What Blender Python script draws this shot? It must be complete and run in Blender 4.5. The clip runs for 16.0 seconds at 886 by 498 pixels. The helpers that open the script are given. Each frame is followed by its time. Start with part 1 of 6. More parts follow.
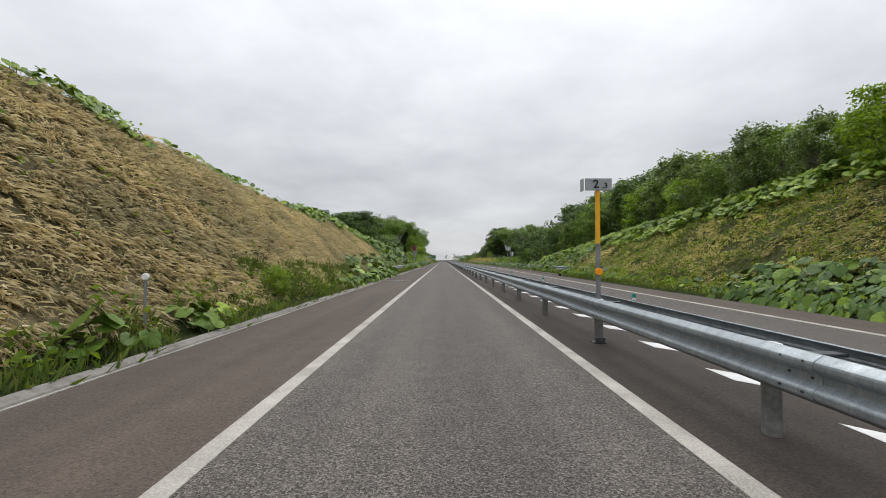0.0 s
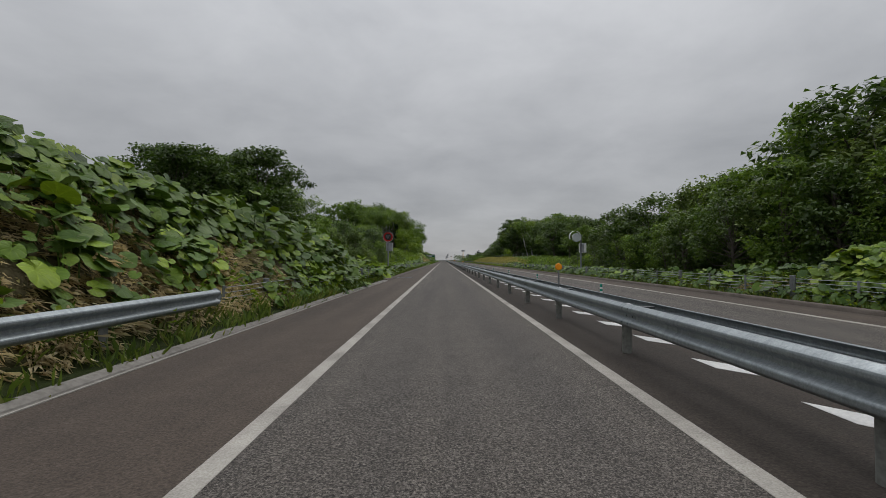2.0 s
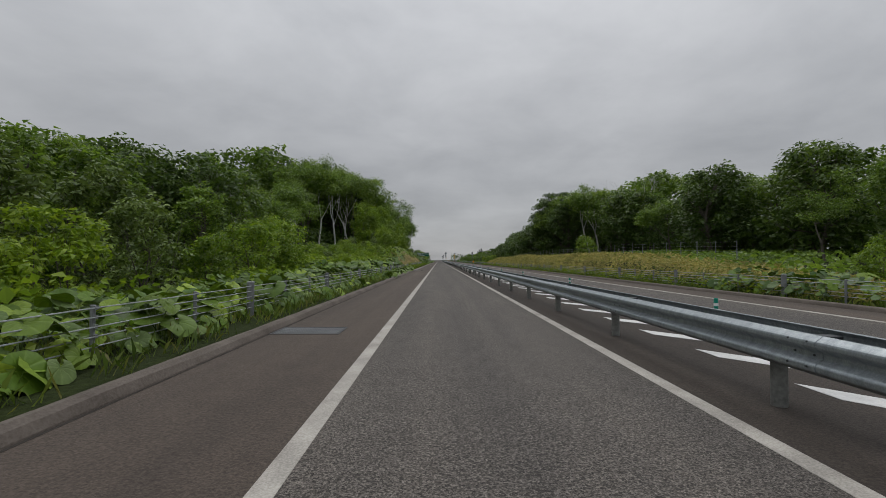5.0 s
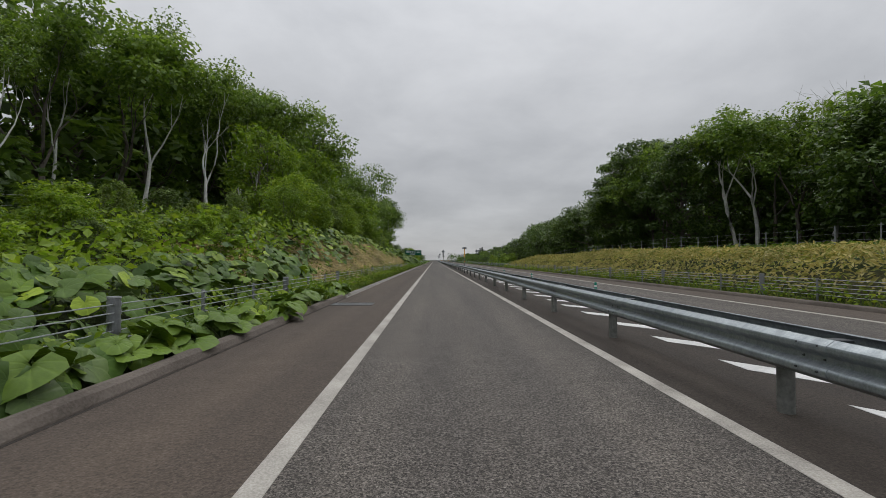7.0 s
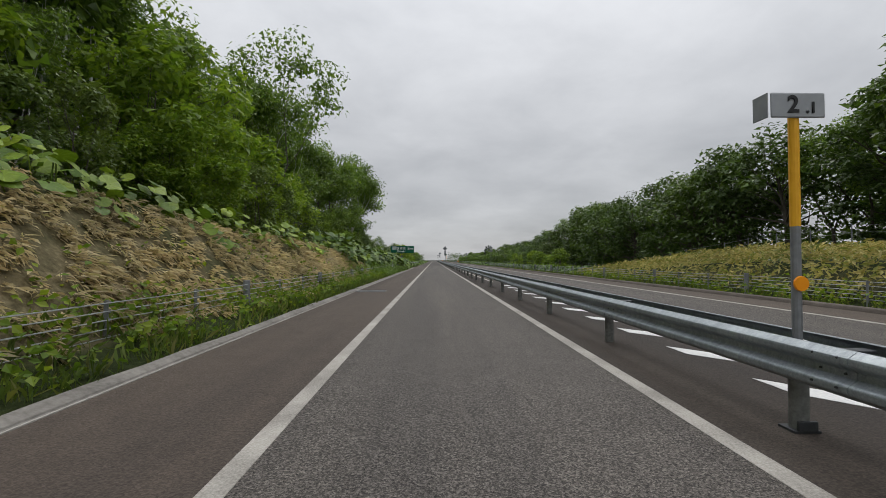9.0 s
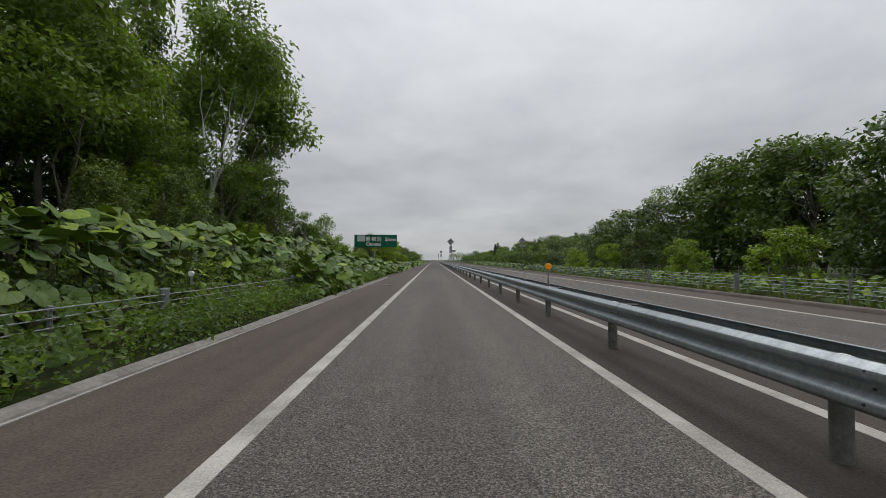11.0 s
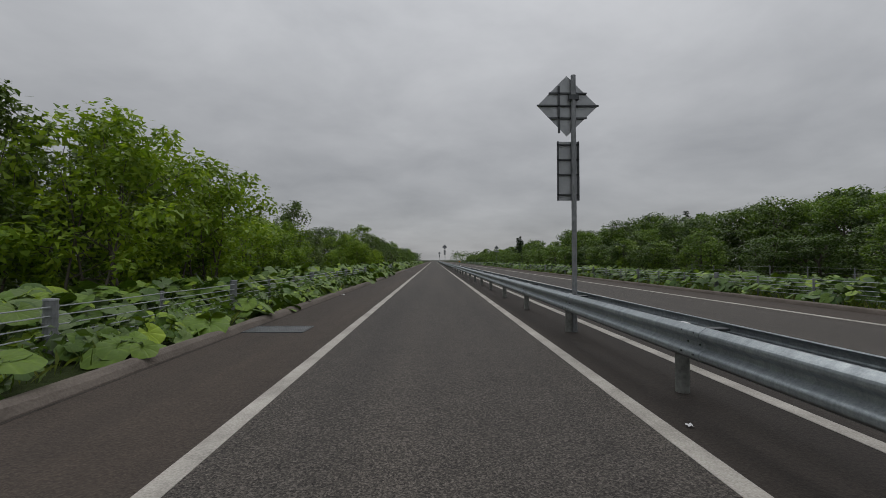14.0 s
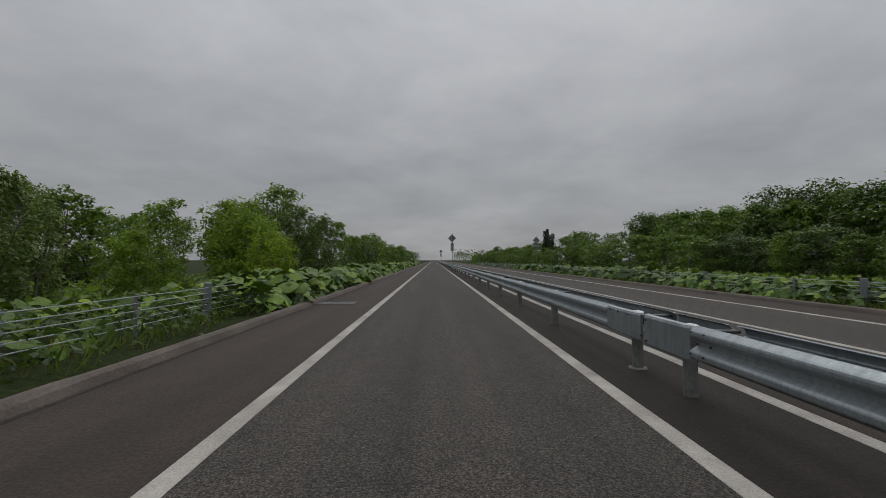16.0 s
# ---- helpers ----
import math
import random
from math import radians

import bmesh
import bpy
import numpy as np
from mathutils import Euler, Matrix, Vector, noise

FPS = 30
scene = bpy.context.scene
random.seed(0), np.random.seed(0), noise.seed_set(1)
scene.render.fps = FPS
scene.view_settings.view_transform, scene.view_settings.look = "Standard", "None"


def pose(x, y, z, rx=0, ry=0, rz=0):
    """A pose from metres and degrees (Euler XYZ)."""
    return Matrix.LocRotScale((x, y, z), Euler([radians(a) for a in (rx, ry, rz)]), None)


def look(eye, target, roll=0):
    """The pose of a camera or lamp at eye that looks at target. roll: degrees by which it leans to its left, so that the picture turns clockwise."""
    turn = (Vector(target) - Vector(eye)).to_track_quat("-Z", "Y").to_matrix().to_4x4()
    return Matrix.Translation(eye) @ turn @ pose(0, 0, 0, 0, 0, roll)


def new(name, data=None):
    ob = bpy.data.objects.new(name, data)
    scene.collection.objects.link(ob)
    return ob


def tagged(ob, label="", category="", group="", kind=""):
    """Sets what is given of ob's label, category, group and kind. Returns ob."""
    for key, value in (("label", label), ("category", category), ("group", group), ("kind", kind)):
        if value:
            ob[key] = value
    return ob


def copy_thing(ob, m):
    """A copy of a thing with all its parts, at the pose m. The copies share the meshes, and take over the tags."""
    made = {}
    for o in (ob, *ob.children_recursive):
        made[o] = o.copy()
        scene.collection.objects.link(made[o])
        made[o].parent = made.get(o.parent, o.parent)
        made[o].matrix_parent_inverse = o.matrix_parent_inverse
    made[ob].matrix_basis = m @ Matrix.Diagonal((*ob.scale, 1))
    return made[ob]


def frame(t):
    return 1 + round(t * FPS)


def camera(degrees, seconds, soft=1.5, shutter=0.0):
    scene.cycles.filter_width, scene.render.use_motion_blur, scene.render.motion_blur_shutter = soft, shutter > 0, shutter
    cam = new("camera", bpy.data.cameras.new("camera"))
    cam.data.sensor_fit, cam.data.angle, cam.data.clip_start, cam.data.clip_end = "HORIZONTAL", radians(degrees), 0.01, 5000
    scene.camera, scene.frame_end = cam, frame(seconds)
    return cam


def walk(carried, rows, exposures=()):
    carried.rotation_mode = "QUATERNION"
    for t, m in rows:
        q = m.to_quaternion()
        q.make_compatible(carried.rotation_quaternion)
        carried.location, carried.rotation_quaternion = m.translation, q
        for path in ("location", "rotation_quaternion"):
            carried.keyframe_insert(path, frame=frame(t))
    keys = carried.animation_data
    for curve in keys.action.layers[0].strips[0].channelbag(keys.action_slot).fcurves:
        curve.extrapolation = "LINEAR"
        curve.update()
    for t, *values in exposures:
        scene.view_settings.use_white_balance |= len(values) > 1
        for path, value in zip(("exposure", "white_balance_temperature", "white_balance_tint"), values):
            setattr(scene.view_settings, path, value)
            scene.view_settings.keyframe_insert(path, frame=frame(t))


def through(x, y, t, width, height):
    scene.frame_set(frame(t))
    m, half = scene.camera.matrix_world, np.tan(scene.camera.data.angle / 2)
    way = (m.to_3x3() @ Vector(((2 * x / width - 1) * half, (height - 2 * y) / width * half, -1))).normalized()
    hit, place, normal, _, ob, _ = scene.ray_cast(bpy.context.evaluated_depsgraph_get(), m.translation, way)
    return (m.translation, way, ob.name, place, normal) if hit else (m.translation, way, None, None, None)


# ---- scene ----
# ---------------- camera ----------------
SPEED = 22.2
def table(t, *pairs):
    return float(np.interp(t, [a for a, b in pairs], [b for a, b in pairs]))
def drift(t):
    """Sideways place inside the lane."""
    return table(t, (0, -.10), (.5, -.13), (1.5, -.24), (2.5, -.25), (3.5, -.486), (4, -.60), (5.2, -.78), (6.5, -.80),
                 (7, -.71), (8, -.566), (8.7, -.51), (11, -.31), (11.5, -.29), (12.5, -.23), (13, -.21), (13.5, -.15),
                 (14, -.11), (16, -.11))
def ahead(t):
    """Way driven along the road."""
    return SPEED * t + table(t, (0, -.23), (.5, -.12), (1, -.04), (1.5, .08), (2, .18), (2.5, .26), (3, .28), (3.5, .22), (4, .15), (6.5, -.02), (7, -.1), (8.7, -.1),
                             (11, .1), (13.5, 0), (14, -.15), (15, -.28), (16, -.4))
def turn(t):
    return table(t, (0, 0), (1, .03), (2.5, .03), (3.5, -.1), (4, -.22), (5.2, -.62), (6.5, -1.05), (7.5, -1.2), (16, -1.2))
cam = camera(90.0, 16.0, soft=0.5)
walk(cam, [(i * .5, pose(drift(i * .5), ahead(i * .5), 1.417, 91.42, 0, turn(i * .5))) for i in range(33)],
     [(0, .26), (.5, -.08), (1.5, -.52), (3, -.5), (4, -.5), (6.5, -.36), (8.5, -.1), (11, -.14), (12.5, -.42), (14, -.61), (16, -.74)])

# ---------------- world and light ----------------
SUN_EL, SUN_ROT = radians(52), radians(20)
world = bpy.data.worlds.new("overcast_sky")
scene.world = world
world.use_nodes = True
wn, wl = world.node_tree.nodes, world.node_tree.links
wn.clear()
def wnode(kind, **kw):
    n = wn.new(kind)
    for k, v in kw.items():
        n.inputs[k].default_value = v
    return n
w_out, w_bg = wn.new("ShaderNodeOutputWorld"), wn.new("ShaderNodeBackground")
w_sky = wn.new("ShaderNodeTexSky")
w_sky.sky_type, w_sky.sun_disc, w_sky.sun_elevation, w_sky.sun_rotation = "NISHITA", False, SUN_EL, SUN_ROT
w_bg.inputs["Strength"].default_value = 0.10
w_co, w_sep = wn.new("ShaderNodeTexCoord"), wn.new("ShaderNodeSeparateXYZ")
wl.new(w_co.outputs["Generated"], w_sep.inputs[0])
def wmath(op, a, b=None):
    n = wn.new("ShaderNodeMath")
    n.operation = op
    for i, v in enumerate((a, b)):
        if v is None:
            continue
        if isinstance(v, (int, float)):
            n.inputs[i].default_value = v
        else:
            wl.new(v, n.inputs[i])
    return n.outputs[0]
up = wmath("MAXIMUM", w_sep.outputs["Z"], 0.0)
den = wmath("ADD", up, 0.22)
w_comb = wn.new("ShaderNodeCombineXYZ")
wl.new(wmath("DIVIDE", w_sep.outputs["X"], den), w_comb.inputs[0])
wl.new(wmath("DIVIDE", w_sep.outputs["Y"], den), w_comb.inputs[1])
w_n1 = wnode("ShaderNodeTexNoise", Scale=0.42, Detail=4.0, Roughness=0.45, Distortion=0.3)
w_n2 = wnode("ShaderNodeTexNoise", Scale=1.9, Detail=6.0, Roughness=0.55, Distortion=0.2)
wl.new(w_comb.outputs[0], w_n1.inputs["Vector"])
wl.new(w_comb.outputs[0], w_n2.inputs["Vector"])
cl = wmath("ADD", wmath("MULTIPLY", w_n1.outputs["Fac"], 0.58), wmath("MULTIPLY", w_n2.outputs["Fac"], 0.42))
w_ramp = wn.new("ShaderNodeValToRGB")
w_ramp.color_ramp.elements[0].position, w_ramp.color_ramp.elements[1].position = 0.34, 0.68
w_ramp.color_ramp.elements[0].color = (4.2, 4.32, 4.55, 1)
w_ramp.color_ramp.elements[1].color = (7.0, 7.12, 7.35, 1)
wl.new(cl, w_ramp.inputs[0])
# an overcast dome is brightest overhead
dome = wmath("ADD", wmath("MULTIPLY", wmath("POWER", up, 2.0), 2.9), 0.9)
w_mul = wn.new("ShaderNodeMix")
w_mul.data_type, w_mul.blend_type = "RGBA", "MULTIPLY"
w_mul.inputs[0].default_value = 1.0
wl.new(w_ramp.outputs[0], w_mul.inputs[6])
w_grey = wn.new("ShaderNodeCombineColor")
for i in range(3):
    wl.new(dome, w_grey.inputs[i])
wl.new(w_grey.outputs[0], w_mul.inputs[7])
w_mix = wn.new("ShaderNodeMix")
w_mix.data_type = "RGBA"
w_mix.inputs[0].default_value = 0.94
wl.new(w_sky.outputs[0], w_mix.inputs[6])
wl.new(w_mul.outputs[2], w_mix.inputs[7])
wl.new(w_mix.outputs[2], w_bg.inputs["Color"])
wl.new(w_bg.outputs[0], w_out.inputs[0])

sun_data = bpy.data.lights.new("sun", "SUN")
sun_data.energy, sun_data.angle, sun_data.color = 0.8, radians(25), (1.0, 0.97, 0.93)
sun = new("sun", sun_data)
sun.matrix_world = look((0, 0, 60), (-math.sin(SUN_ROT) * math.cos(SUN_EL) * 60, -math.cos(SUN_ROT) * math.cos(SUN_EL) * 60, 60 - math.sin(SUN_EL) * 60))

# ---------------- materials ----------------
def material(name, rough=0.8, metal=0.0, spec=0.3):
    m = bpy.data.materials.new(name)
    m.use_nodes = True
    b = m.node_tree.nodes["Principled BSDF"]
    b.inputs["Roughness"].default_value, b.inputs["Metallic"].default_value = rough, metal
    b.inputs["Specular IOR Level"].default_value = spec
    return m, m.node_tree.nodes, m.node_tree.links, b
def noise_node(n, l, scale, detail=4.0, rough=0.55, stretch=None, distortion=0.0):
    co = n.new("ShaderNodeNewGeometry")
    t = n.new("ShaderNodeTexNoise")
    t.inputs["Scale"].default_value, t.inputs["Detail"].default_value = scale, detail
    t.inputs["Roughness"].default_value, t.inputs["Distortion"].default_value = rough, distortion
    out = co.outputs["Position"]
    if stretch:
        mp = n.new("ShaderNodeMapping")
        mp.inputs["Scale"].default_value = stretch
        l.new(out, mp.inputs["Vector"])
        out = mp.outputs[0]
    l.new(out, t.inputs["Vector"])
    return t.outputs["Fac"]
def ramp(n, l, fac, stops):
    r = n.new("ShaderNodeValToRGB")
    e = r.color_ramp.elements
    while len(e) < len(stops):
        e.new(0.5)
    for el, (p, c) in zip(e, stops):
        el.position, el.color = p, (*c, 1)
    l.new(fac, r.inputs[0])
    return r.outputs[0]
def blend(n, l, fac, a, b, mode="MIX"):
    m = n.new("ShaderNodeMix")
    m.data_type, m.blend_type = "RGBA", mode
    for i, v in ((0, fac), (6, a), (7, b)):
        if isinstance(v, (int, float)):
            m.inputs[i].default_value = v
        elif isinstance(v, tuple):
            m.inputs[i].default_value = (*v, 1)
        else:
            l.new(v, m.inputs[i])
    return m.outputs[2]
def bump(n, l, b, height, strength, dist):
    p = n.new("ShaderNodeBump")
    p.inputs["Strength"].default_value, p.inputs["Distance"].default_value = strength, dist
    l.new(height, p.inputs["Height"])
    l.new(p.outputs[0], b.inputs["Normal"])

def two_scale(name, dark, light, fine, coarse, rough=0.85, metal=0.0, spec=0.3, relief=0.0, dist=0.01, stretch=None, tint=None):
    """A surface with a fine grain and slow stains."""
    m, n, l, b = material(name, rough, metal, spec)
    f = noise_node(n, l, fine, 3.0, 0.6, stretch)
    c = noise_node(n, l, coarse, 4.0, 0.6)
    col = ramp(n, l, f, [(0.3, dark), (0.7, light)])
    col = blend(n, l, 0.55, col, ramp(n, l, c, [(0.25, tuple(v * 0.6 for v in (tint or dark))), (0.75, light)]))
    l.new(col, b.inputs["Base Color"])
    if relief:
        bump(n, l, b, f, relief, dist)
    return m

def asphalt(name, dark, mid, light, grain, worn, contrast):
    """Rolled asphalt: single stones, slow stains and faint wheel tracks along the road."""
    m, n, l, b = material(name, 0.85, 0, 0.3)
    co = n.new("ShaderNodeNewGeometry")
    v = n.new("ShaderNodeTexVoronoi")
    v.inputs["Scale"].default_value = grain
    l.new(co.outputs["Position"], v.inputs["Vector"])
    sep = n.new("ShaderNodeSeparateColor")
    l.new(v.outputs["Color"], sep.inputs[0])
    g = noise_node(n, l, grain * 0.45, 2.0, 0.8)
    stones = ramp(n, l, sep.outputs[0], [(0.0, dark), (0.45, mid), (0.8, tuple((p + q) / 2 for p, q in zip(mid, light))), (1.0, light)])
    pits = ramp(n, l, g, [(0.36, tuple(d * 0.6 for d in dark)), (0.56, mid), (0.72, light)])
    col = blend(n, l, 0.5, stones, pits)
    col = blend(n, l, 1 - contrast, col, mid)
    s = noise_node(n, l, 0.6, 5.0, 0.6, (1.6, 0.12, 1))
    track = noise_node(n, l, 1.1, 3.0, 0.5, (1.3, 0.02, 1))
    blot = noise_node(n, l, 2.3, 5.0, 0.65)
    col = blend(n, l, worn, col, ramp(n, l, s, [(0.3, (0.7, 0.7, 0.72)), (0.7, (1.28, 1.26, 1.22))]), "MULTIPLY")
    col = blend(n, l, 0.5, col, ramp(n, l, track, [(0.35, (0.72, 0.72, 0.74)), (0.65, (1.22, 1.2, 1.18))]), "MULTIPLY")
    col = blend(n, l, 0.4, col, ramp(n, l, blot, [(0.35, (0.75, 0.74, 0.74)), (0.65, (1.2, 1.2, 1.2))]), "MULTIPLY")
    # the dimmer light further along is put into the asphalt's colour
    sp, dimming = n.new("ShaderNodeSeparateXYZ"), n.new("ShaderNodeMapRange")
    l.new(co.outputs["Position"], sp.inputs[0])
    for i, v in enumerate((284.0, 318.0, 0.0, 1.0)):
        dimming.inputs[i + 1].default_value = v
    l.new(sp.outputs["Y"], dimming.inputs[0])
    col = blend(n, l, dimming.outputs[0], col, blend(n, l, 1.0, col, (0.6, 0.59, 0.58), "MULTIPLY"))
    l.new(col, b.inputs["Base Color"])
    bump(n, l, b, g, 0.7, 0.012)
    return m

def foliage(name, cols, spec=0.35, rough=0.5, through=0.35, veins=False, glow=(1.3, 1.35, 0.7)):
    """Leaves: colour varies from island to island and slowly from place to place; light comes through."""
    m, n, l, b = material(name, rough, 0, spec)
    geo = n.new("ShaderNodeNewGeometry")
    col = ramp(n, l, geo.outputs["Random Per Island"], [(i / max(1, len(cols) - 1), c) for i, c in enumerate(cols)])
    slow = noise_node(n, l, 0.35, 3.0, 0.6)
    col = blend(n, l, 0.6, col, ramp(n, l, slow, [(0.32, (0.42, 0.47, 0.45)), (0.68, (1.35, 1.32, 1.1))]), "MULTIPLY")
    oi = n.new("ShaderNodeObjectInfo")
    col = blend(n, l, 0.5, col, ramp(n, l, oi.outputs["Random"], [(0, (0.62, 0.68, 0.6)), (0.5, (1, 1, 1)), (1, (1.4, 1.28, 1.05))]), "MULTIPLY")
    if veins:
        # ribs fan out from the stalk; fine puckering between them
        uv, sp = n.new("ShaderNodeUVMap"), n.new("ShaderNodeSeparateXYZ")
        l.new(uv.outputs[0], sp.inputs[0])
        def calc(op, a, b=None):
            k = n.new("ShaderNodeMath")
            k.operation = op
            for i, v in enumerate((a, b)):
                if isinstance(v, (int, float)):
                    k.inputs[i].default_value = v
                elif v is not None:
                    l.new(v, k.inputs[i])
            return k.outputs[0]
        ang = calc("ARCTAN2", sp.outputs[1], calc("ADD", sp.outputs[0], 0.14))
        rib = calc("POWER", calc("ABSOLUTE", calc("COSINE", calc("MULTIPLY", ang, 4.5))), 14.0)
        fine = noise_node(n, l, 16.0, 3.0, 0.6)
        col = blend(n, l, 0.4, col, ramp(n, l, fine, [(0.35, (0.68, 0.72, 0.6)), (0.7, (1.2, 1.2, 1.1))]), "MULTIPLY")
        col = blend(n, l, calc("MULTIPLY", rib, 0.22), col, blend(n, l, 1.0, col, (1.9, 1.75, 2.0), "MULTIPLY"))
        bump(n, l, b, calc("SUBTRACT", calc("MULTIPLY", fine, 0.6), rib), 0.22, 0.025)
    l.new(col, b.inputs["Base Color"])
    tr = n.new("ShaderNodeBsdfTranslucent")
    l.new(blend(n, l, 1.0, col, glow, "MULTIPLY"), tr.inputs["Color"])
    mix = n.new("ShaderNodeMixShader")
    mix.inputs[0].default_value = through
    l.new(b.outputs[0], mix.inputs[1])
    l.new(tr.outputs[0], mix.inputs[2])
    l.new(mix.outputs[0], n["Material Output"].inputs[0])
    return m

M_LANE = asphalt("worn_lane_asphalt", (0.0081, 0.0073, 0.0066), (0.0717, 0.0634, 0.0558), (0.2929, 0.2652, 0.2362), 88.0, 0.5, 1.0)
M_SHOULDER = asphalt("brownish_shoulder_asphalt", (0.03, 0.0228, 0.018), (0.0754, 0.0584, 0.0461), (0.138, 0.1142, 0.0938), 70.0, 0.6, 0.7)
M_MEDIAN = asphalt("dark_median_asphalt", (0.019, 0.015, 0.0124), (0.0457, 0.0368, 0.0297), (0.0867, 0.072, 0.0603), 70.0, 0.9, 0.75)
M_LINE = two_scale("worn_white_road_paint", (0.17, 0.155, 0.135), (0.53, 0.5, 0.45), 60.0, 1.5, 0.85, relief=0.6, dist=0.005)
M_STRIPE = two_scale("white_stripe_paint", (0.5, 0.5, 0.49), (0.75, 0.745, 0.72), 30.0, 1.5, 0.7)
M_KERB = two_scale("dark_asphalt_kerb", (0.07, 0.057, 0.047), (0.165, 0.14, 0.12), 30.0, 1.2, 0.95, relief=0.7, dist=0.015)
M_LIP = two_scale("pale_concrete_lip", (0.26, 0.25, 0.22), (0.44, 0.42, 0.385), 22.0, 1.6, 0.92)
M_KERB_FOOT = two_scale("kerb_dirt", (0.018, 0.015, 0.012), (0.05, 0.042, 0.035), 25.0, 1.5, 0.95)
M_CONC = two_scale("weathered_concrete", (0.11, 0.1, 0.088), (0.28, 0.262, 0.235), 14.0, 1.1, 0.92, relief=0.6, dist=0.01)
def galvanised():
    """Weathered zinc: spangle, rain streaks down the face and dull blotches."""
    m, n, l, b = material("galvanised_steel", 0.45, 0.75, 0.4)
    spangle = noise_node(n, l, 55.0, 3.0, 0.7)
    streak = noise_node(n, l, 5.0, 4.0, 0.65, (1, 2.6, 0.35))
    blot = noise_node(n, l, 1.1, 4.0, 0.6)
    col = ramp(n, l, spangle, [(0.3, (0.26, 0.288, 0.302)), (0.7, (0.37, 0.402, 0.418))])
    col = blend(n, l, 0.6, col, ramp(n, l, streak, [(0.35, (0.72, 0.73, 0.74)), (0.6, (1.05, 1.05, 1.05))]), "MULTIPLY")
    col = blend(n, l, 0.5, col, ramp(n, l, blot, [(0.3, (0.66, 0.68, 0.7)), (0.7, (1.15, 1.15, 1.14))]), "MULTIPLY")
    l.new(col, b.inputs["Base Color"])
    l.new(ramp(n, l, streak, [(0.3, (0.58, 0.58, 0.58)), (0.7, (0.4, 0.4, 0.4))]), b.inputs["Roughness"])
    bump(n, l, b, spangle, 0.07, 0.002)
    return m
M_GALV = galvanised()
M_RAILPOST = two_scale("dirty_galvanised_post", (0.1, 0.102, 0.094), (0.29, 0.295, 0.28), 22.0, 3.0, 0.65, 0.25, 0.35, relief=0.2, dist=0.004)
M_POST = two_scale("dull_galvanised_post", (0.16, 0.17, 0.18), (0.3, 0.31, 0.32), 14.0, 2.0, 0.6, 0.5, 0.4)
M_DARKSTEEL = two_scale("dark_steel", (0.05, 0.055, 0.06), (0.1, 0.105, 0.11), 20.0, 2.0, 0.5, 0.6)
M_CABLE = two_scale("galvanised_wire_rope", (0.4, 0.42, 0.44), (0.55, 0.57, 0.6), 40.0, 3.0, 0.45, 0.6)
M_YELLOW = two_scale("yellow_painted_steel", (0.75, 0.36, 0.015), (0.85, 0.45, 0.03), 10.0, 1.5, 0.5)
M_TAG = two_scale("yellow_green_tag", (0.6, 0.58, 0.03), (0.75, 0.72, 0.05), 10.0, 1.5, 0.5)
M_ORANGE = two_scale("orange_reflector", (0.85, 0.27, 0.01), (0.95, 0.36, 0.02), 10.0, 2.0, 0.3)
M_WHITE = two_scale("white_painted_metal", (0.66, 0.67, 0.68), (0.8, 0.8, 0.8), 8.0, 1.5, 0.5)
M_BACK = two_scale("grey_sign_back", (0.30, 0.315, 0.33), (0.42, 0.435, 0.45), 6.0, 1.2, 0.5, 0.4)
M_PATCH = two_scale("pale_grey_sheeting", (0.36, 0.40, 0.40), (0.44, 0.48, 0.48), 6.0, 1.2, 0.5)
M_HOOD = two_scale("dark_grey_hood", (0.16, 0.175, 0.17), (0.24, 0.255, 0.25), 6.0, 1.2, 0.6)
M_GREEN = two_scale("green_sign_sheeting", (0.0, 0.075, 0.04), (0.0, 0.10, 0.055), 3.0, 0.8, 0.45)
M_BLACK = two_scale("black_panel", (0.012, 0.012, 0.013), (0.022, 0.022, 0.024), 12.0, 2.0, 0.4)
M_RED = two_scale("red_sign_sheeting", (0.5, 0.02, 0.015), (0.62, 0.035, 0.025), 8.0, 2.0, 0.45)
M_TEAL = two_scale("green_rubber", (0.0, 0.17, 0.12), (0.01, 0.25, 0.18), 12.0, 2.0, 0.55)
M_BARK = two_scale("grey_brown_bark", (0.06, 0.05, 0.04), (0.16, 0.14, 0.12), 14.0, 1.5, 0.95, relief=0.6, dist=0.02, stretch=(1, 1, 0.3))
M_BIRCH = two_scale("pale_birch_bark", (0.3, 0.29, 0.27), (0.74, 0.73, 0.7), 9.0, 1.6, 0.9, relief=0.3, dist=0.01, tint=(0.4, 0.39, 0.37))
M_STEM = two_scale("pale_green_stem", (0.10, 0.15, 0.05), (0.18, 0.24, 0.09), 9.0, 1.0, 0.6)
M_FUKI = foliage("butterbur_leaf", [(0.034, 0.074, 0.013), (0.057, 0.114, 0.017), (0.097, 0.171, 0.021), (0.217, 0.308, 0.030), (0.039, 0.082, 0.015), (0.125, 0.199, 0.023), (0.046, 0.093, 0.016), (0.1, 0.15, 0.055), (0.068, 0.131, 0.018)], 0.22, 0.5, 0.1, True)
M_FUKI_LIGHT = foliage("light_butterbur_leaf", [(0.07, 0.13, 0.017), (0.11, 0.19, 0.02), (0.2, 0.285, 0.028), (0.26, 0.34, 0.034), (0.09, 0.155, 0.018), (0.16, 0.24, 0.024)], 0.25, 0.5, 0.2, True)
M_OAK = foliage("dark_oak_leaf", [(0.045, 0.083, 0.021), (0.072, 0.12, 0.027), (0.102, 0.16, 0.035)], 0.4, 0.42, 0.36)
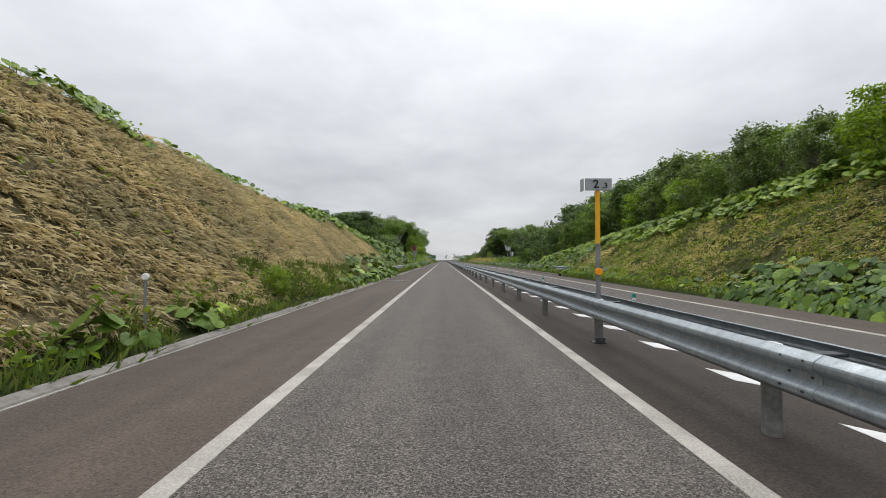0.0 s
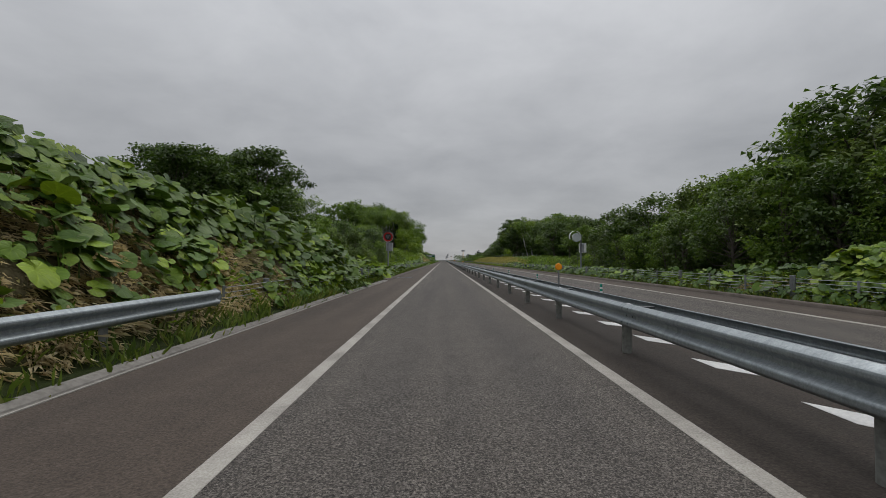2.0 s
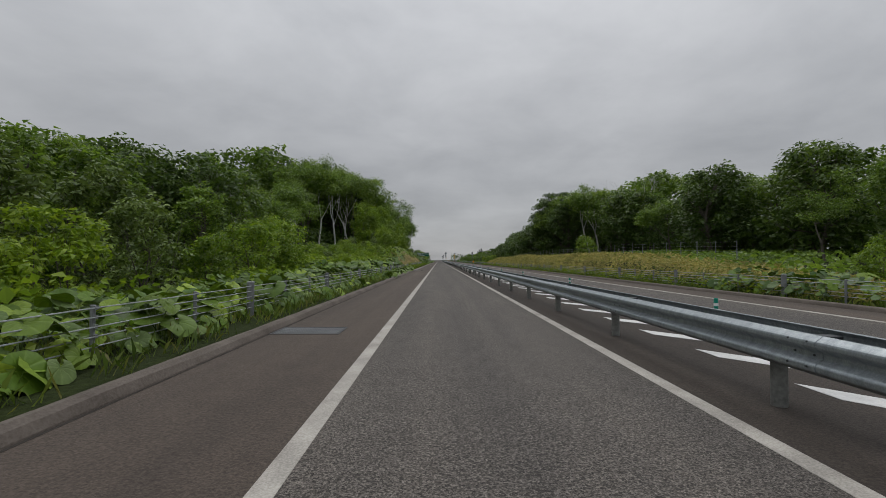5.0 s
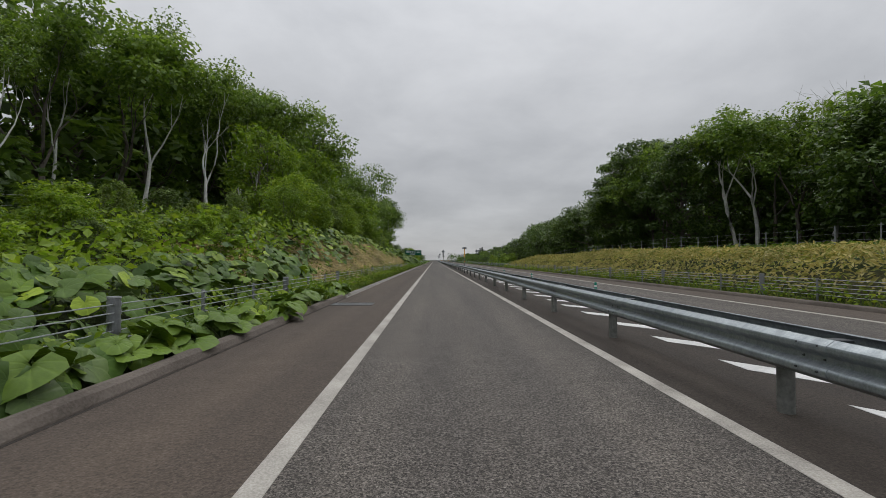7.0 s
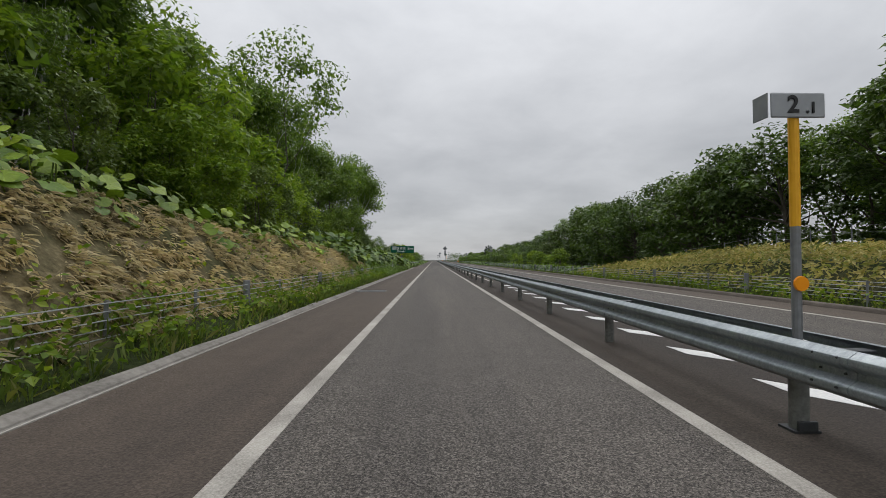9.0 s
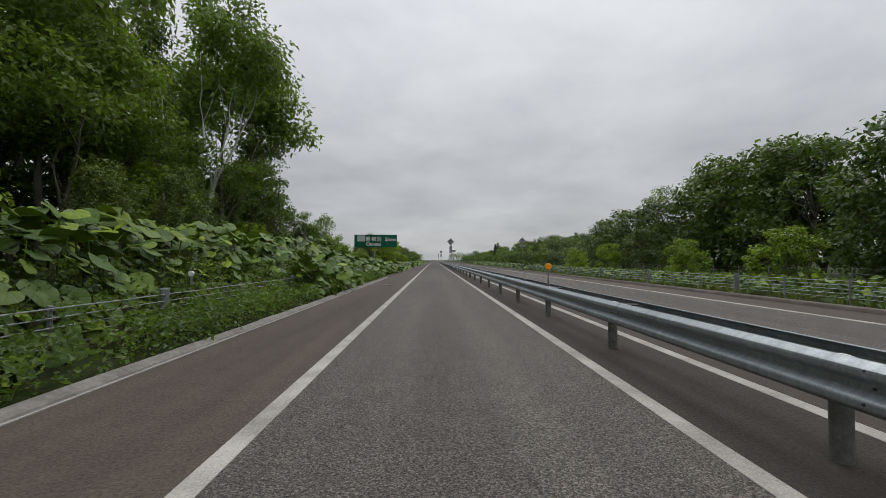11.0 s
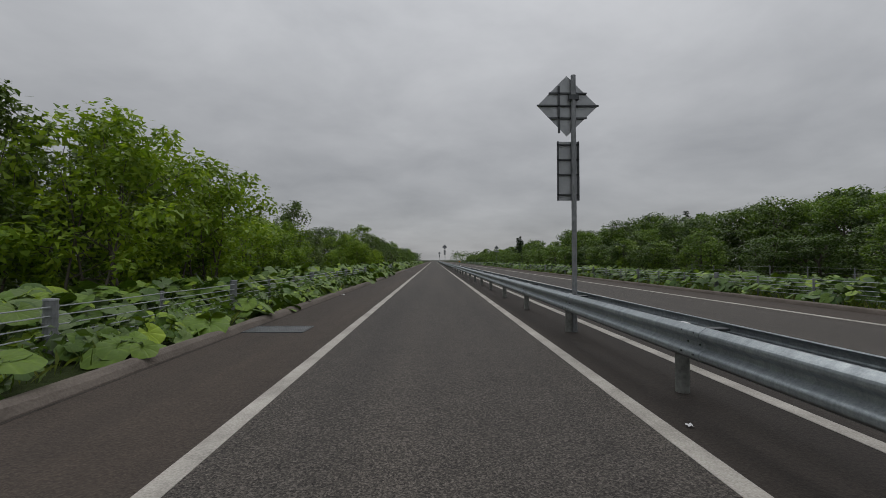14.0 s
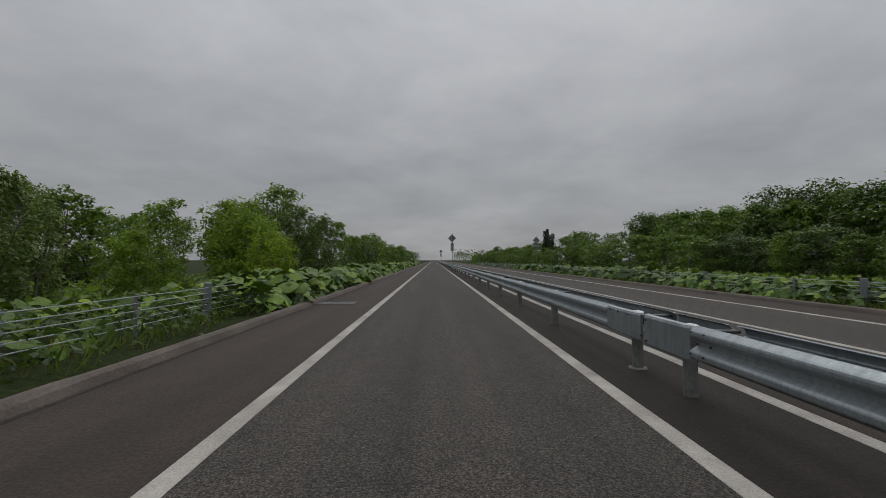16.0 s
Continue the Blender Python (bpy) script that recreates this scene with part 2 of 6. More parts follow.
M_MIXED = foliage("woodland_leaf", [(0.08, 0.138, 0.03), (0.13, 0.205, 0.041), (0.185, 0.27, 0.052)], 0.38, 0.42, 0.46)
M_BRIGHT = foliage("fresh_green_leaf", [(0.108, 0.183, 0.022), (0.17, 0.26, 0.03), (0.235, 0.32, 0.038)], 0.3, 0.48, 0.44)
M_WILLOW = foliage("grey_green_willow_leaf", [(0.085, 0.13, 0.04), (0.125, 0.18, 0.052), (0.17, 0.23, 0.068)], 0.32, 0.46, 0.3)
M_NEEDLE = foliage("spruce_needle", [(0.02, 0.042, 0.018), (0.032, 0.06, 0.024)], 0.3, 0.6, 0.15)
M_GRASS = foliage("green_grass_blade", [(0.05, 0.085, 0.018), (0.08, 0.125, 0.025), (0.11, 0.155, 0.033), (0.16, 0.16, 0.06)], 0.2, 0.6, 0.3)
M_STRAW = foliage("dry_grass_blade", [(0.50, 0.41, 0.265), (0.62, 0.525, 0.36), (0.74, 0.645, 0.47), (0.35, 0.275, 0.17), (0.67, 0.57, 0.40), (0.44, 0.41, 0.2)], 0.1, 0.8, 0.4, glow=(1.1, 1.05, 0.9))
M_SASA = foliage("bamboo_grass_leaf", [(0.40, 0.33, 0.13), (0.48, 0.40, 0.17), (0.2, 0.24, 0.06), (0.34, 0.27, 0.1), (0.55, 0.47, 0.24)], 0.25, 0.6, 0.3)
M_WEED = foliage("low_weed_leaf", [(0.09, 0.16, 0.02), (0.15, 0.225, 0.027), (0.225, 0.28, 0.034)], 0.25, 0.55, 0.42)

def ground_material():
    m, n, l, b = material("verge_ground", 0.95, 0, 0.1)
    f = noise_node(n, l, 9.0, 5.0, 0.7)
    c = noise_node(n, l, 0.5, 5.0, 0.65)
    soil = ramp(n, l, f, [(0.3, (0.1, 0.08, 0.046)), (0.55, (0.22, 0.178, 0.105)), (0.75, (0.34, 0.285, 0.175))])
    green = ramp(n, l, f, [(0.3, (0.012, 0.018, 0.006)), (0.7, (0.036, 0.048, 0.014))])
    geo, sep = n.new("ShaderNodeNewGeometry"), n.new("ShaderNodeSeparateXYZ")
    l.new(geo.outputs["Normal"], sep.inputs[0])
    steep = n.new("ShaderNodeMapRange")
    for i, v in enumerate((0.9, 0.78, 0.0, 1.0)):
        steep.inputs[i + 1].default_value = v
    l.new(sep.outputs["Z"], steep.inputs[0])
    add = n.new("ShaderNodeMath")
    add.operation, add.use_clamp = "MULTIPLY_ADD", True
    l.new(c, add.inputs[0])
    add.inputs[1].default_value, add.inputs[2].default_value = 2.6, -0.75
    mul = n.new("ShaderNodeMath")
    mul.operation = "MULTIPLY"
    l.new(add.outputs[0], mul.inputs[0])
    l.new(steep.outputs[0], mul.inputs[1])
    pos, cut = n.new("ShaderNodeSeparateXYZ"), n.new("ShaderNodeMapRange")
    l.new(geo.outputs["Position"], pos.inputs[0])
    for i, v in enumerate((2.0, 6.0, 1.0, 0.3)):
        cut.inputs[i + 1].default_value = v
    l.new(pos.outputs["X"], cut.inputs[0])
    mul2 = n.new("ShaderNodeMath")
    mul2.operation = "MULTIPLY"
    l.new(mul.outputs[0], mul2.inputs[0])
    l.new(cut.outputs[0], mul2.inputs[1])
    l.new(blend(n, l, mul2.outputs[0], green, soil), b.inputs["Base Color"])
    bump(n, l, b, f, 0.8, 0.06)
    return m
M_GROUND = ground_material()

# ---------------- building helpers ----------------
def link_mesh(name, verts, faces, mat, parent=None, smooth=False):
    me = bpy.data.meshes.new(name)
    me.from_pydata(np.asarray(verts, float).tolist(), [], faces.tolist() if isinstance(faces, np.ndarray) else faces)
    if smooth:
        me.shade_smooth()
    me.materials.append(mat)
    ob = new(name, me)
    ob.parent = parent
    return ob
def part(name, bm, mat, parent=None, label="", smooth=False):
    me = bpy.data.meshes.new(name)
    bmesh.ops.recalc_face_normals(bm, faces=bm.faces)
    bm.to_mesh(me)
    bm.free()
    if smooth:
        me.shade_smooth()
    me.materials.append(mat)
    ob = new(name, me)
    ob.parent = parent
    return tagged(ob, label)
def repeat(ob, loc, rot=0.0):
    """Another piece on the same mesh."""
    o = new(ob.name.split(".")[0], ob.data)
    o.parent, o.location, o.rotation_euler = ob.parent, loc, (0, 0, rot)
    return o
def thing(name, label, category, loc=(0, 0, 0), group="", kind=""):
    e = new(name)
    e.location = loc
    return tagged(e, label, category, group, kind)
def box(bm, x0, x1, y0, y1, z0, z1, bevel=0.0):
    r = bmesh.ops.create_cube(bm, size=1.0, matrix=Matrix.LocRotScale(((x0 + x1) / 2, (y0 + y1) / 2, (z0 + z1) / 2), None, (x1 - x0, y1 - y0, z1 - z0)))
    if bevel:
        es = {e for v in r["verts"] for e in v.link_edges}
        bmesh.ops.bevel(bm, geom=list(es), offset=bevel, segments=2, affect="EDGES", profile=0.5)
    return bm
def tube(bm, pts, radii, seg=8, cap=True):
    """A bent tapered tube along points."""
    rings = []
    for i, p in enumerate(pts):
        p = Vector(p)
        d = (Vector(pts[min(i + 1, len(pts) - 1)]) - Vector(pts[max(i - 1, 0)])).normalized()
        a = d.orthogonal().normalized() if abs(d.z) < 0.95 else Vector((1, 0, 0)).cross(d).normalized()
        b = d.cross(a)
        rings.append([bm.verts.new(p + (a * math.cos(k * math.tau / seg) + b * math.sin(k * math.tau / seg)) * radii[i]) for k in range(seg)])
    for r, s in zip(rings, rings[1:]):
        for k in range(seg):
            bm.faces.new((r[k], r[(k + 1) % seg], s[(k + 1) % seg], s[k]))
    if cap:
        bm.faces.new(rings[0][::-1])
        bm.faces.new(rings[-1])
    return bm
def sweep_y(profile, y0, y1, closed=False, steps=1):
    """A strip: an x-z profile drawn out along y."""
    bm = bmesh.new()
    rings = [[bm.verts.new((x, y0 + (y1 - y0) * i / steps, z)) for x, z in profile] for i in range(steps + 1)]
    n = len(profile)
    for r, s in zip(rings, rings[1:]):
        for k in range(n if closed else n - 1):
            bm.faces.new((r[k], r[(k + 1) % n], s[(k + 1) % n], s[k]))
    if closed:
        bm.faces.new(rings[0])
        bm.faces.new(rings[-1][::-1])
    return bm
def writing(name, text, size, mat, parent, loc, rot=(math.pi / 2, 0, 0), width=None):
    c = bpy.data.curves.new(name, "FONT")
    c.body, c.size, c.align_x, c.align_y, c.extrude, c.offset = text, size, "CENTER", "CENTER", 0.004, 0.02 * size
    o = new(name, c)
    dg = bpy.context.evaluated_depsgraph_get()
    me = bpy.data.meshes.new_from_object(o.evaluated_get(dg))
    bpy.data.objects.remove(o)
    w = max(v.co.x for v in me.vertices) - min(v.co.x for v in me.vertices)
    me.materials.clear()
    me.materials.append(mat)
    o = new(name, me)
    o.parent, o.location, o.rotation_euler = parent, loc, rot
    if width:
        o.scale = (width / w, 1, 1)
    return o

# ---------------- lie of the land ----------------
NEAR, FAR = -14.0, 620.0
LINE_L, LINE_R, RAIL_X = -1.825, 1.825, 2.57
def edge_l(y):
    return table(y, (-40, -4.25), (60, -4.25), (80, -4.02), (281, -4.02), (290, -3.88), (620, -3.88))
def edge_r(y):
    return table(y, (0, 9.7), (19, 9.9), (42, 10.4), (65, 11.0), (355, 11.4), (620, 11.4))
def outer_line(y):
    return table(y, (0, 8.1), (19, 8.25), (42, 8.76), (65, 9.35), (200, 9.45), (355, 9.75), (620, 9.75))
def bank_l(y):
    return table(y, (-30, 8.0), (5, 7.2), (15, 6.3), (22, 5.6), (35, 4.8), (45, 4.1), (55, 2.8), (64, 1.1), (74, 0.0), (130, 0), (145, 0.7),
                 (160, 1.1), (170, 1.8), (176, 2.6), (185, 3.0), (205, 3.1), (222, 2.4), (235, 1.3), (260, 0.9), (280, 0.3), (300, 0), (620, 0))
def bank_r(y):
    return table(y, (-30, 6.2), (10, 5.6), (20, 5.0), (35, 3.7), (45, 2.5), (55, 1.3), (65, 0.3), (75, 0), (122, 0), (135, 0.5), (145, 1.0),
                 (165, 1.3), (200, 1.5), (220, 1.4), (235, 0.5), (245, 0), (620, 0))
def run_l(y):
    """Width of the left bank's face: steep in the cut, a long gentle rise before the birch wood."""
    return max(0.6, bank_l(y) * 1.1 + table(y, (134, 0), (142, 5.5), (168, 5.5), (180, 0)))
def smooth01(t):
    t = min(1.0, max(0.0, t))
    return t * t * (3 - 2 * t)
def land(x, y):
    """Height of the ground sheet."""
    wob = noise.noise(Vector((x * 0.35, y * 0.35, 0.0))) * 0.16 + noise.noise(Vector((x * 0.09, y * 0.09, 5.0))) * 0.35
    if x < -4.4:
        s, h = -4.4 - x, bank_l(y)
        run = run_l(y)
        t = (s - 0.7) / run
        z = h * (min(1, max(0, t)) * 0.8 + smooth01(t) * 0.2)
        low = smooth01((0.6 - h) / 0.6)
        z += low * (-0.9 * smooth01((s - 2.5) / 7)) + (1 - low) * 0.03 * max(0, s - 0.7 - run)
        return z + wob * min(1.0, s / 2.5) * (0.6 + 0.4 * min(1, h / 3))
    er = edge_r(y) + 0.35
    if x > er:
        s, h = x - er, bank_r(y)
        run = max(0.6, h * 1.3)
        t = (s - 0.9) / run
        z = h * (min(1, max(0, t)) * 0.8 + smooth01(t) * 0.2)
        low = smooth01((0.5 - h) / 0.5)
        z += low * (-0.5 * smooth01((s - 2.5) / 7)) + (1 - low) * 0.03 * max(0, s - 0.9 - run)
        return z + wob * min(1.0, s / 2.5) * (0.6 + 0.4 * min(1, h / 3))
    return -0.12

# ---------------- ground ----------------
def build_ground():
    xs = [-2500, -1200, -600, -300, -160, -100, -70, -50, -40, -33, -28]
    xs += list(np.arange(-24, -14, 1.0)) + list(np.arange(-14, -4.6, 0.45)) + [-4.5, -4.4, -4.3, 0, 9.0]
    xs += list(np.arange(9.6, 19, 0.45)) + list(np.arange(19, 28, 1.0)) + [28, 33, 40, 50, 70, 100, 160, 300, 600, 1200, 2500]
    ys = [-600, -200, -80, -40] + list(np.arange(-20, 420, 0.9)) + list(np.arange(420, 640, 6.0)) + [660, 700, 800, 1000, 1400, 2000, 3200]
    verts = [(x, y, land(x, max(-30, min(620, y))) if abs(x) < 300 else -0.6) for y in ys for x in xs]
    w = len(xs)
    faces = [(j * w + i, j * w + i + 1, (j + 1) * w + i + 1, (j + 1) * w + i) for j in range(len(ys) - 1) for i in range(w - 1)]
    return tagged(link_mesh("ground", verts, faces, M_GROUND, smooth=True), "grassy verge and cut banks of brown soil beside the road", "ground", kind="structure")
build_ground()

def strip(name, xl, xr, y0, y1, z, mat, label, category, step=6.0):
    """A flat band whose sides may be functions of y, with a thickness below."""
    ys = list(np.arange(y0, y1, step)) + [y1]
    fl = xl if callable(xl) else (lambda y: xl)
    fr = xr if callable(xr) else (lambda y: xr)
    v, f = [], []
    for y in ys:
        a, b = fl(y), fr(y)
        v += [(a, y, z - 0.1), (a, y, z), (b, y, z), (b, y, z - 0.1)]
    for i in range(len(ys) - 1):
        o = i * 4
        for k in range(3):
            f.append((o + k, o + k + 1, o + k + 5, o + k + 4)[::-1])
    f += [(0, 1, 2, 3), tuple(len(v) - 4 + k for k in (3, 2, 1, 0))]
    return tagged(link_mesh(name, v, f, mat), label, category, kind="structure")
strip("road", LINE_L, LINE_R, -40, 1500, 0.0, M_LANE, "coarse grey worn asphalt driving lane", "road")
strip("shoulder", lambda y: edge_l(y) - 0.1, LINE_L, -40, 1500, 0.0, M_SHOULDER, "brownish smooth asphalt hard shoulder", "road")
strip("median", LINE_R, 5.0, -40, 1500, 0.0, M_MEDIAN, "dark brown asphalt median under the guardrail", "road")
strip("road", 5.0, lambda y: outer_line(y), -40, 1500, 0.0, M_LANE, "grey asphalt lane of the opposite direction", "road")
strip("shoulder", lambda y: outer_line(y), lambda y: edge_r(y), -40, 1500, 0.0, M_SHOULDER, "brownish asphalt shoulder across the road", "road")
def paint(name, xl, xr, y0, y1, label, mat=M_LINE):
    return strip(name, xl, xr, y0, y1, 0.004, mat, label, "road marking")
paint("edge_line", LINE_L - 0.09, LINE_L + 0.09, -40, 900, "worn white edge line along the lane")
paint("edge_line", LINE_R - 0.09, LINE_R + 0.09, -40, 900, "worn white line beside the median guardrail")
paint("edge_line", lambda y: outer_line(y) - 0.09, lambda y: outer_line(y) + 0.09, -40, 900, "white outer line of the opposite lane")
HATCH_END = 228.0
paint("edge_line", 3.2, 3.38, HATCH_END, 900, "white line on the far side of the guardrail")
paint("edge_line", lambda y: table(y, (HATCH_END, 6.15), (300, 6.2), (335, 6.5), (370, 6.75), (900, 6.75)) - 0.08, lambda y: table(y, (HATCH_END, 6.15), (300, 6.2), (335, 6.5), (370, 6.75), (900, 6.75)) + 0.08, HATCH_END, 900, "white inner line of the opposite lane")

def kerbs():
    prof_a = [(0.03, -0.05), (0.015, 0.02), (-0.04, 0.10), (-0.12, 0.135), (-0.22, 0.125), (-0.30, 0.06), (-0.32, -0.1)]
    prof_c = [(0.02, -0.05), (0.02, 0.008), (-0.02, 0.012), (-0.03, 0.03), (-0.12, 0.07), (-0.19, 0.075), (-0.21, -0.1)]
    spans = [("c", -20, 75), ("a", 75, 172), ("c", 172, 281), ("a", 281, 620)]
    for kind, y0, y1 in spans:
        base, mat, label = (prof_a, M_KERB, "rounded dark asphalt kerb along the shoulder") if kind == "a" else (prof_c, M_CONC, "chipped pale concrete gutter kerb along the shoulder")
        ob = part("kerb", sweep_y(base, y0, y1, True, int((y1 - y0) / 0.5)), mat, smooth=False)
        for v in ob.data.vertices:
            k = noise.noise(Vector((v.co.y * 0.8, v.co.x * 9, 2.0)))
            v.co.z += k * 0.03 if v.co.z > 0.05 else 0
            v.co.x += edge_l(v.co.y) + (k * 0.02 if v.co.x < -0.1 else noise.noise(Vector((v.co.y * 0.4, 0, 9.0))) * 0.012)
        tagged(ob, label, "kerb", kind="structure")
    # narrow dark brown strip on the asphalt along the kerb foot
    strip("kerb_dirt", lambda y: edge_l(y) + 0.0, lambda y: edge_l(y) + 0.055, 75, 172, 0.003, M_KERB_FOOT, "dark line along the kerb foot", "dirt")
    strip("kerb_dirt", lambda y: edge_l(y) + 0.0, lambda y: edge_l(y) + 0.055, 281, 620, 0.003, M_KERB_FOOT, "dark line along the kerb foot", "dirt")
    for y0, y1 in ((-20, 75), (172, 281)):
        strip("kerb_lip", lambda y: edge_l(y) + 0.01, lambda y: edge_l(y) + 0.035, y0, y1, 0.012, M_LIP, "thin pale concrete lip at the edge of the shoulder", "kerb")
    # far kerb follows the right edge of the road
    ys = np.arange(40, 620, 4.0)
    v, f = [], []
    for y in ys:
        e = edge_r(y)
        v += [(e - 0.02, y, -0.05), (e, y, 0.1), (e + 0.1, y, 0.14), (e + 0.22, y, 0.12), (e + 0.3, y, -0.1)]
    for i in range(len(ys) - 1):
        for k in range(4):
            f.append((i * 5 + k, (i + 1) * 5 + k, (i + 1) * 5 + k + 1, i * 5 + k + 1))
    tagged(link_mesh("kerb", v, f, M_KERB, smooth=True), "rounded dark asphalt kerb across the road", "kerb", kind="structure")
kerbs()

# ---------------- median guardrail ----------------
POST_STEP = 4.0
JOINT = 360.0
POSTS = [3.4 + POST_STEP * i for i in range(-4, 90) if abs(3.4 + POST_STEP * i - 155.4) > 1] + [153.5, 157.6] + [360.6 + POST_STEP * i for i in range(62)]
def beam_profile(side):
    """W section seen from its end; side -1 faces the lane."""
    pts = [(0.0, 0.783), (0.006, 0.789), (0.016, 0.789), (0.068, 0.754), (0.08, 0.744), (0.087, 0.728), (0.088, 0.704), (0.082, 0.69), (0.032, 0.657), (0.021, 0.648), (0.018, 0.638),
           (0.018, 0.606), (0.02, 0.598), (0.03, 0.59), (0.076, 0.561), (0.086, 0.549), (0.09, 0.535), (0.09, 0.512), (0.085, 0.497), (0.072, 0.484), (0.016, 0.453), (0.0, 0.45)]
    fine = [pts[0]]
    for (a, z), (b, w) in zip(pts, pts[1:]):
        if math.hypot(a - b, z - w) > 0.02:
            fine += [(a + (b - a) * k, z + (w - z) * k) for k in (0.12, 0.88)]
        fine.append((b, w))
    return [(RAIL_X + (0.225 if side > 0 else -0.15) + side * a, z) for a, z in fine]
def w_beam(parent, side, length, name="beam"):
    """One panel; its far end lies a little behind the next panel's start."""
    pr = beam_profile(side)
    back = [(x - side * 0.005, z) for x, z in pr[::-1]]
    bm = bmesh.new()
    ring = pr + back
    rows = [[bm.verts.new((x + side * k, y, z)) for x, z in ring] for y, k in ((0, 0.0055), (0.3, 0.0055), (length, 0.0))]
    for r, q in zip(rows, rows[1:]):
        for k in range(len(ring)):
            bm.faces.new((r[k], r[(k + 1) % len(ring)], q[(k + 1) % len(ring)], q[k]))
    n = len(pr)
    for r in (rows[0], rows[-1]):
        for k in range(n - 1):
            bm.faces.new((r[k], r[k + 1], r[2 * n - 2 - k], r[2 * n - 1 - k]))
    ob = part(name, bm, M_GALV, parent, smooth=True)
    ob.data.set_sharp_from_angle(angle=radians(24))
    return ob
def guardrail():
    rail = thing("median_guardrail", "galvanised steel double guardrail on round posts", "guardrail")
    bm = tube(bmesh.new(), [(RAIL_X, 0, -0.02), (RAIL_X, 0, 0.712)], [0.072, 0.072], 14)
    post = part("post", bm, M_RAILPOST, rail, smooth=True)
    post.data.set_sharp_from_angle(angle=radians(50))
    bm = bmesh.new()
    box(bm, RAIL_X - 0.155, RAIL_X + 0.23, -0.035, 0.035, 0.58, 0.665, 0.008)
    bracket = part("bracket", bm, M_DARKSTEEL, rail)
    spacer = part("spacer", box(bmesh.new(), RAIL_X - 0.15, RAIL_X + 0.225, -0.46, -0.34, 0.72, 0.748, 0.008), M_DARKSTEEL, rail)
    bm = tube(bmesh.new(), [(RAIL_X, 0, 0.712), (RAIL_X, 0, 0.738), (RAIL_X, 0, 0.75)], [0.088, 0.083, 0.05], 14)
    cap = part("post_cap", bm, M_WHITE, rail, "pale round post cap")
    bolt_spots = [(dy, dz) for dz in (0.53, 0.622, 0.735) for dy in (-0.62, -0.42)]
    def bolt_shape(bm, dy, dz):
        x = RAIL_X - {0.53: 0.238, 0.622: 0.166, 0.735: 0.225}[dz]
        return tube(bm, [(x, dy, dz), (x - 0.018, dy, dz)], [0.013, 0.009], 6)
    bolts = [part("bolt", bolt_shape(bmesh.new(), 0, dz), M_DARKSTEEL, rail) for dy, dz in bolt_spots]
    far_bolts = bmesh.new()
    near, far = w_beam(rail, -1, 4.3), w_beam(rail, 1, 4.3)
    for o in (post, bracket, spacer, cap):
        o.location.y = POSTS[0]
    for bolt, (dy, dz) in zip(bolts, bolt_spots):
        bolt.location.y = POSTS[0] + dy
    for y in POSTS:
        for k, (dy, dz) in enumerate(bolt_spots):
            if y < 270 and y != POSTS[0]:
                repeat(bolts[k], (0, y + dy, 0))
            elif 270 <= y < 380:
                bolt_shape(far_bolts, y + dy, dz)
    tagged(part("far_bolts", far_bolts, M_DARKSTEEL, rail), kind="stuff")
    for y in POSTS[1:]:
        for o in (post, bracket, spacer, cap):
            if y < 380 or o is post:
                repeat(o, (0, y, 0))
    near.location.y = far.location.y = -13.3
    for o in (near, far):
        for i in range(1, 93):
            repeat(o, (0, -13.3 + 4 * i, 0))
        for i in range(62):
            repeat(o, (0, JOINT + 0.9 + 4 * i, 0))
    # expansion joint: deep flat shoes on both sides of a gap, the later one lapping over its beam
    for side in (-1, 1):
        for y0, y1, out, low in ((JOINT - 0.95, JOINT - 0.03, 0.236, 0.43), (JOINT + 0.04, JOINT + 1.02, 0.256, 0.455)):
            bm = bmesh.new()
            pr = [(out - 0.05, low), (out - 0.012, low + 0.008), (out, low + 0.03), (out, 0.62), (out, 0.755), (out - 0.012, 0.782), (out - 0.05, 0.79)]
            ring = [(RAIL_X + side * a, z) for a, z in pr] + [(RAIL_X + side * (a - 0.008), z) for a, z in pr[::-1]]
            ends = ((y0, 0.03), (y0 + 0.05, 0.004), (y0 + 0.12, 0.0), (y1 - 0.12, 0.0), (y1 - 0.05, 0.004), (y1, 0.03))
            rows = [[bm.verts.new((x - side * k, y, z)) for x, z in ring] for y, k in ends]
            for r, q in zip(rows, rows[1:]):
                for k in range(len(ring)):
                    bm.faces.new((r[k], r[(k + 1) % len(ring)], q[(k + 1) % len(ring)], q[k]))
            n = len(pr)
            for r in (rows[0], rows[-1]):
                for k in range(n - 1):
                    bm.faces.new((r[k], r[k + 1], r[2 * n - 2 - k], r[2 * n - 1 - k]))
            shoe = part("end_shoe", bm, M_GALV, rail, "flat galvanised end shoe at the expansion joint")
            for yy in ((y1 - 0.1,) if out < 0.25 else (y0 + 0.25, y0 + 0.55, y0 + 0.8)):
                for zz in ((0.73, low + 0.06) if out < 0.25 else (0.745,)):
                    part("bolt", tube(bmesh.new(), [(RAIL_X + side * (out - 0.003), yy, zz), (RAIL_X + side * (out + 0.014), yy, zz)], [0.016, 0.012], 6), M_DARKSTEEL, shoe)
    bm = tube(bmesh.new(), [(RAIL_X, 360.6, 0.0), (RAIL_X, 360.6, 0.015)], [0.12, 0.115], 16)
    part("base_plate", bm, M_CONC, rail, "pale round base plate")
guardrail()

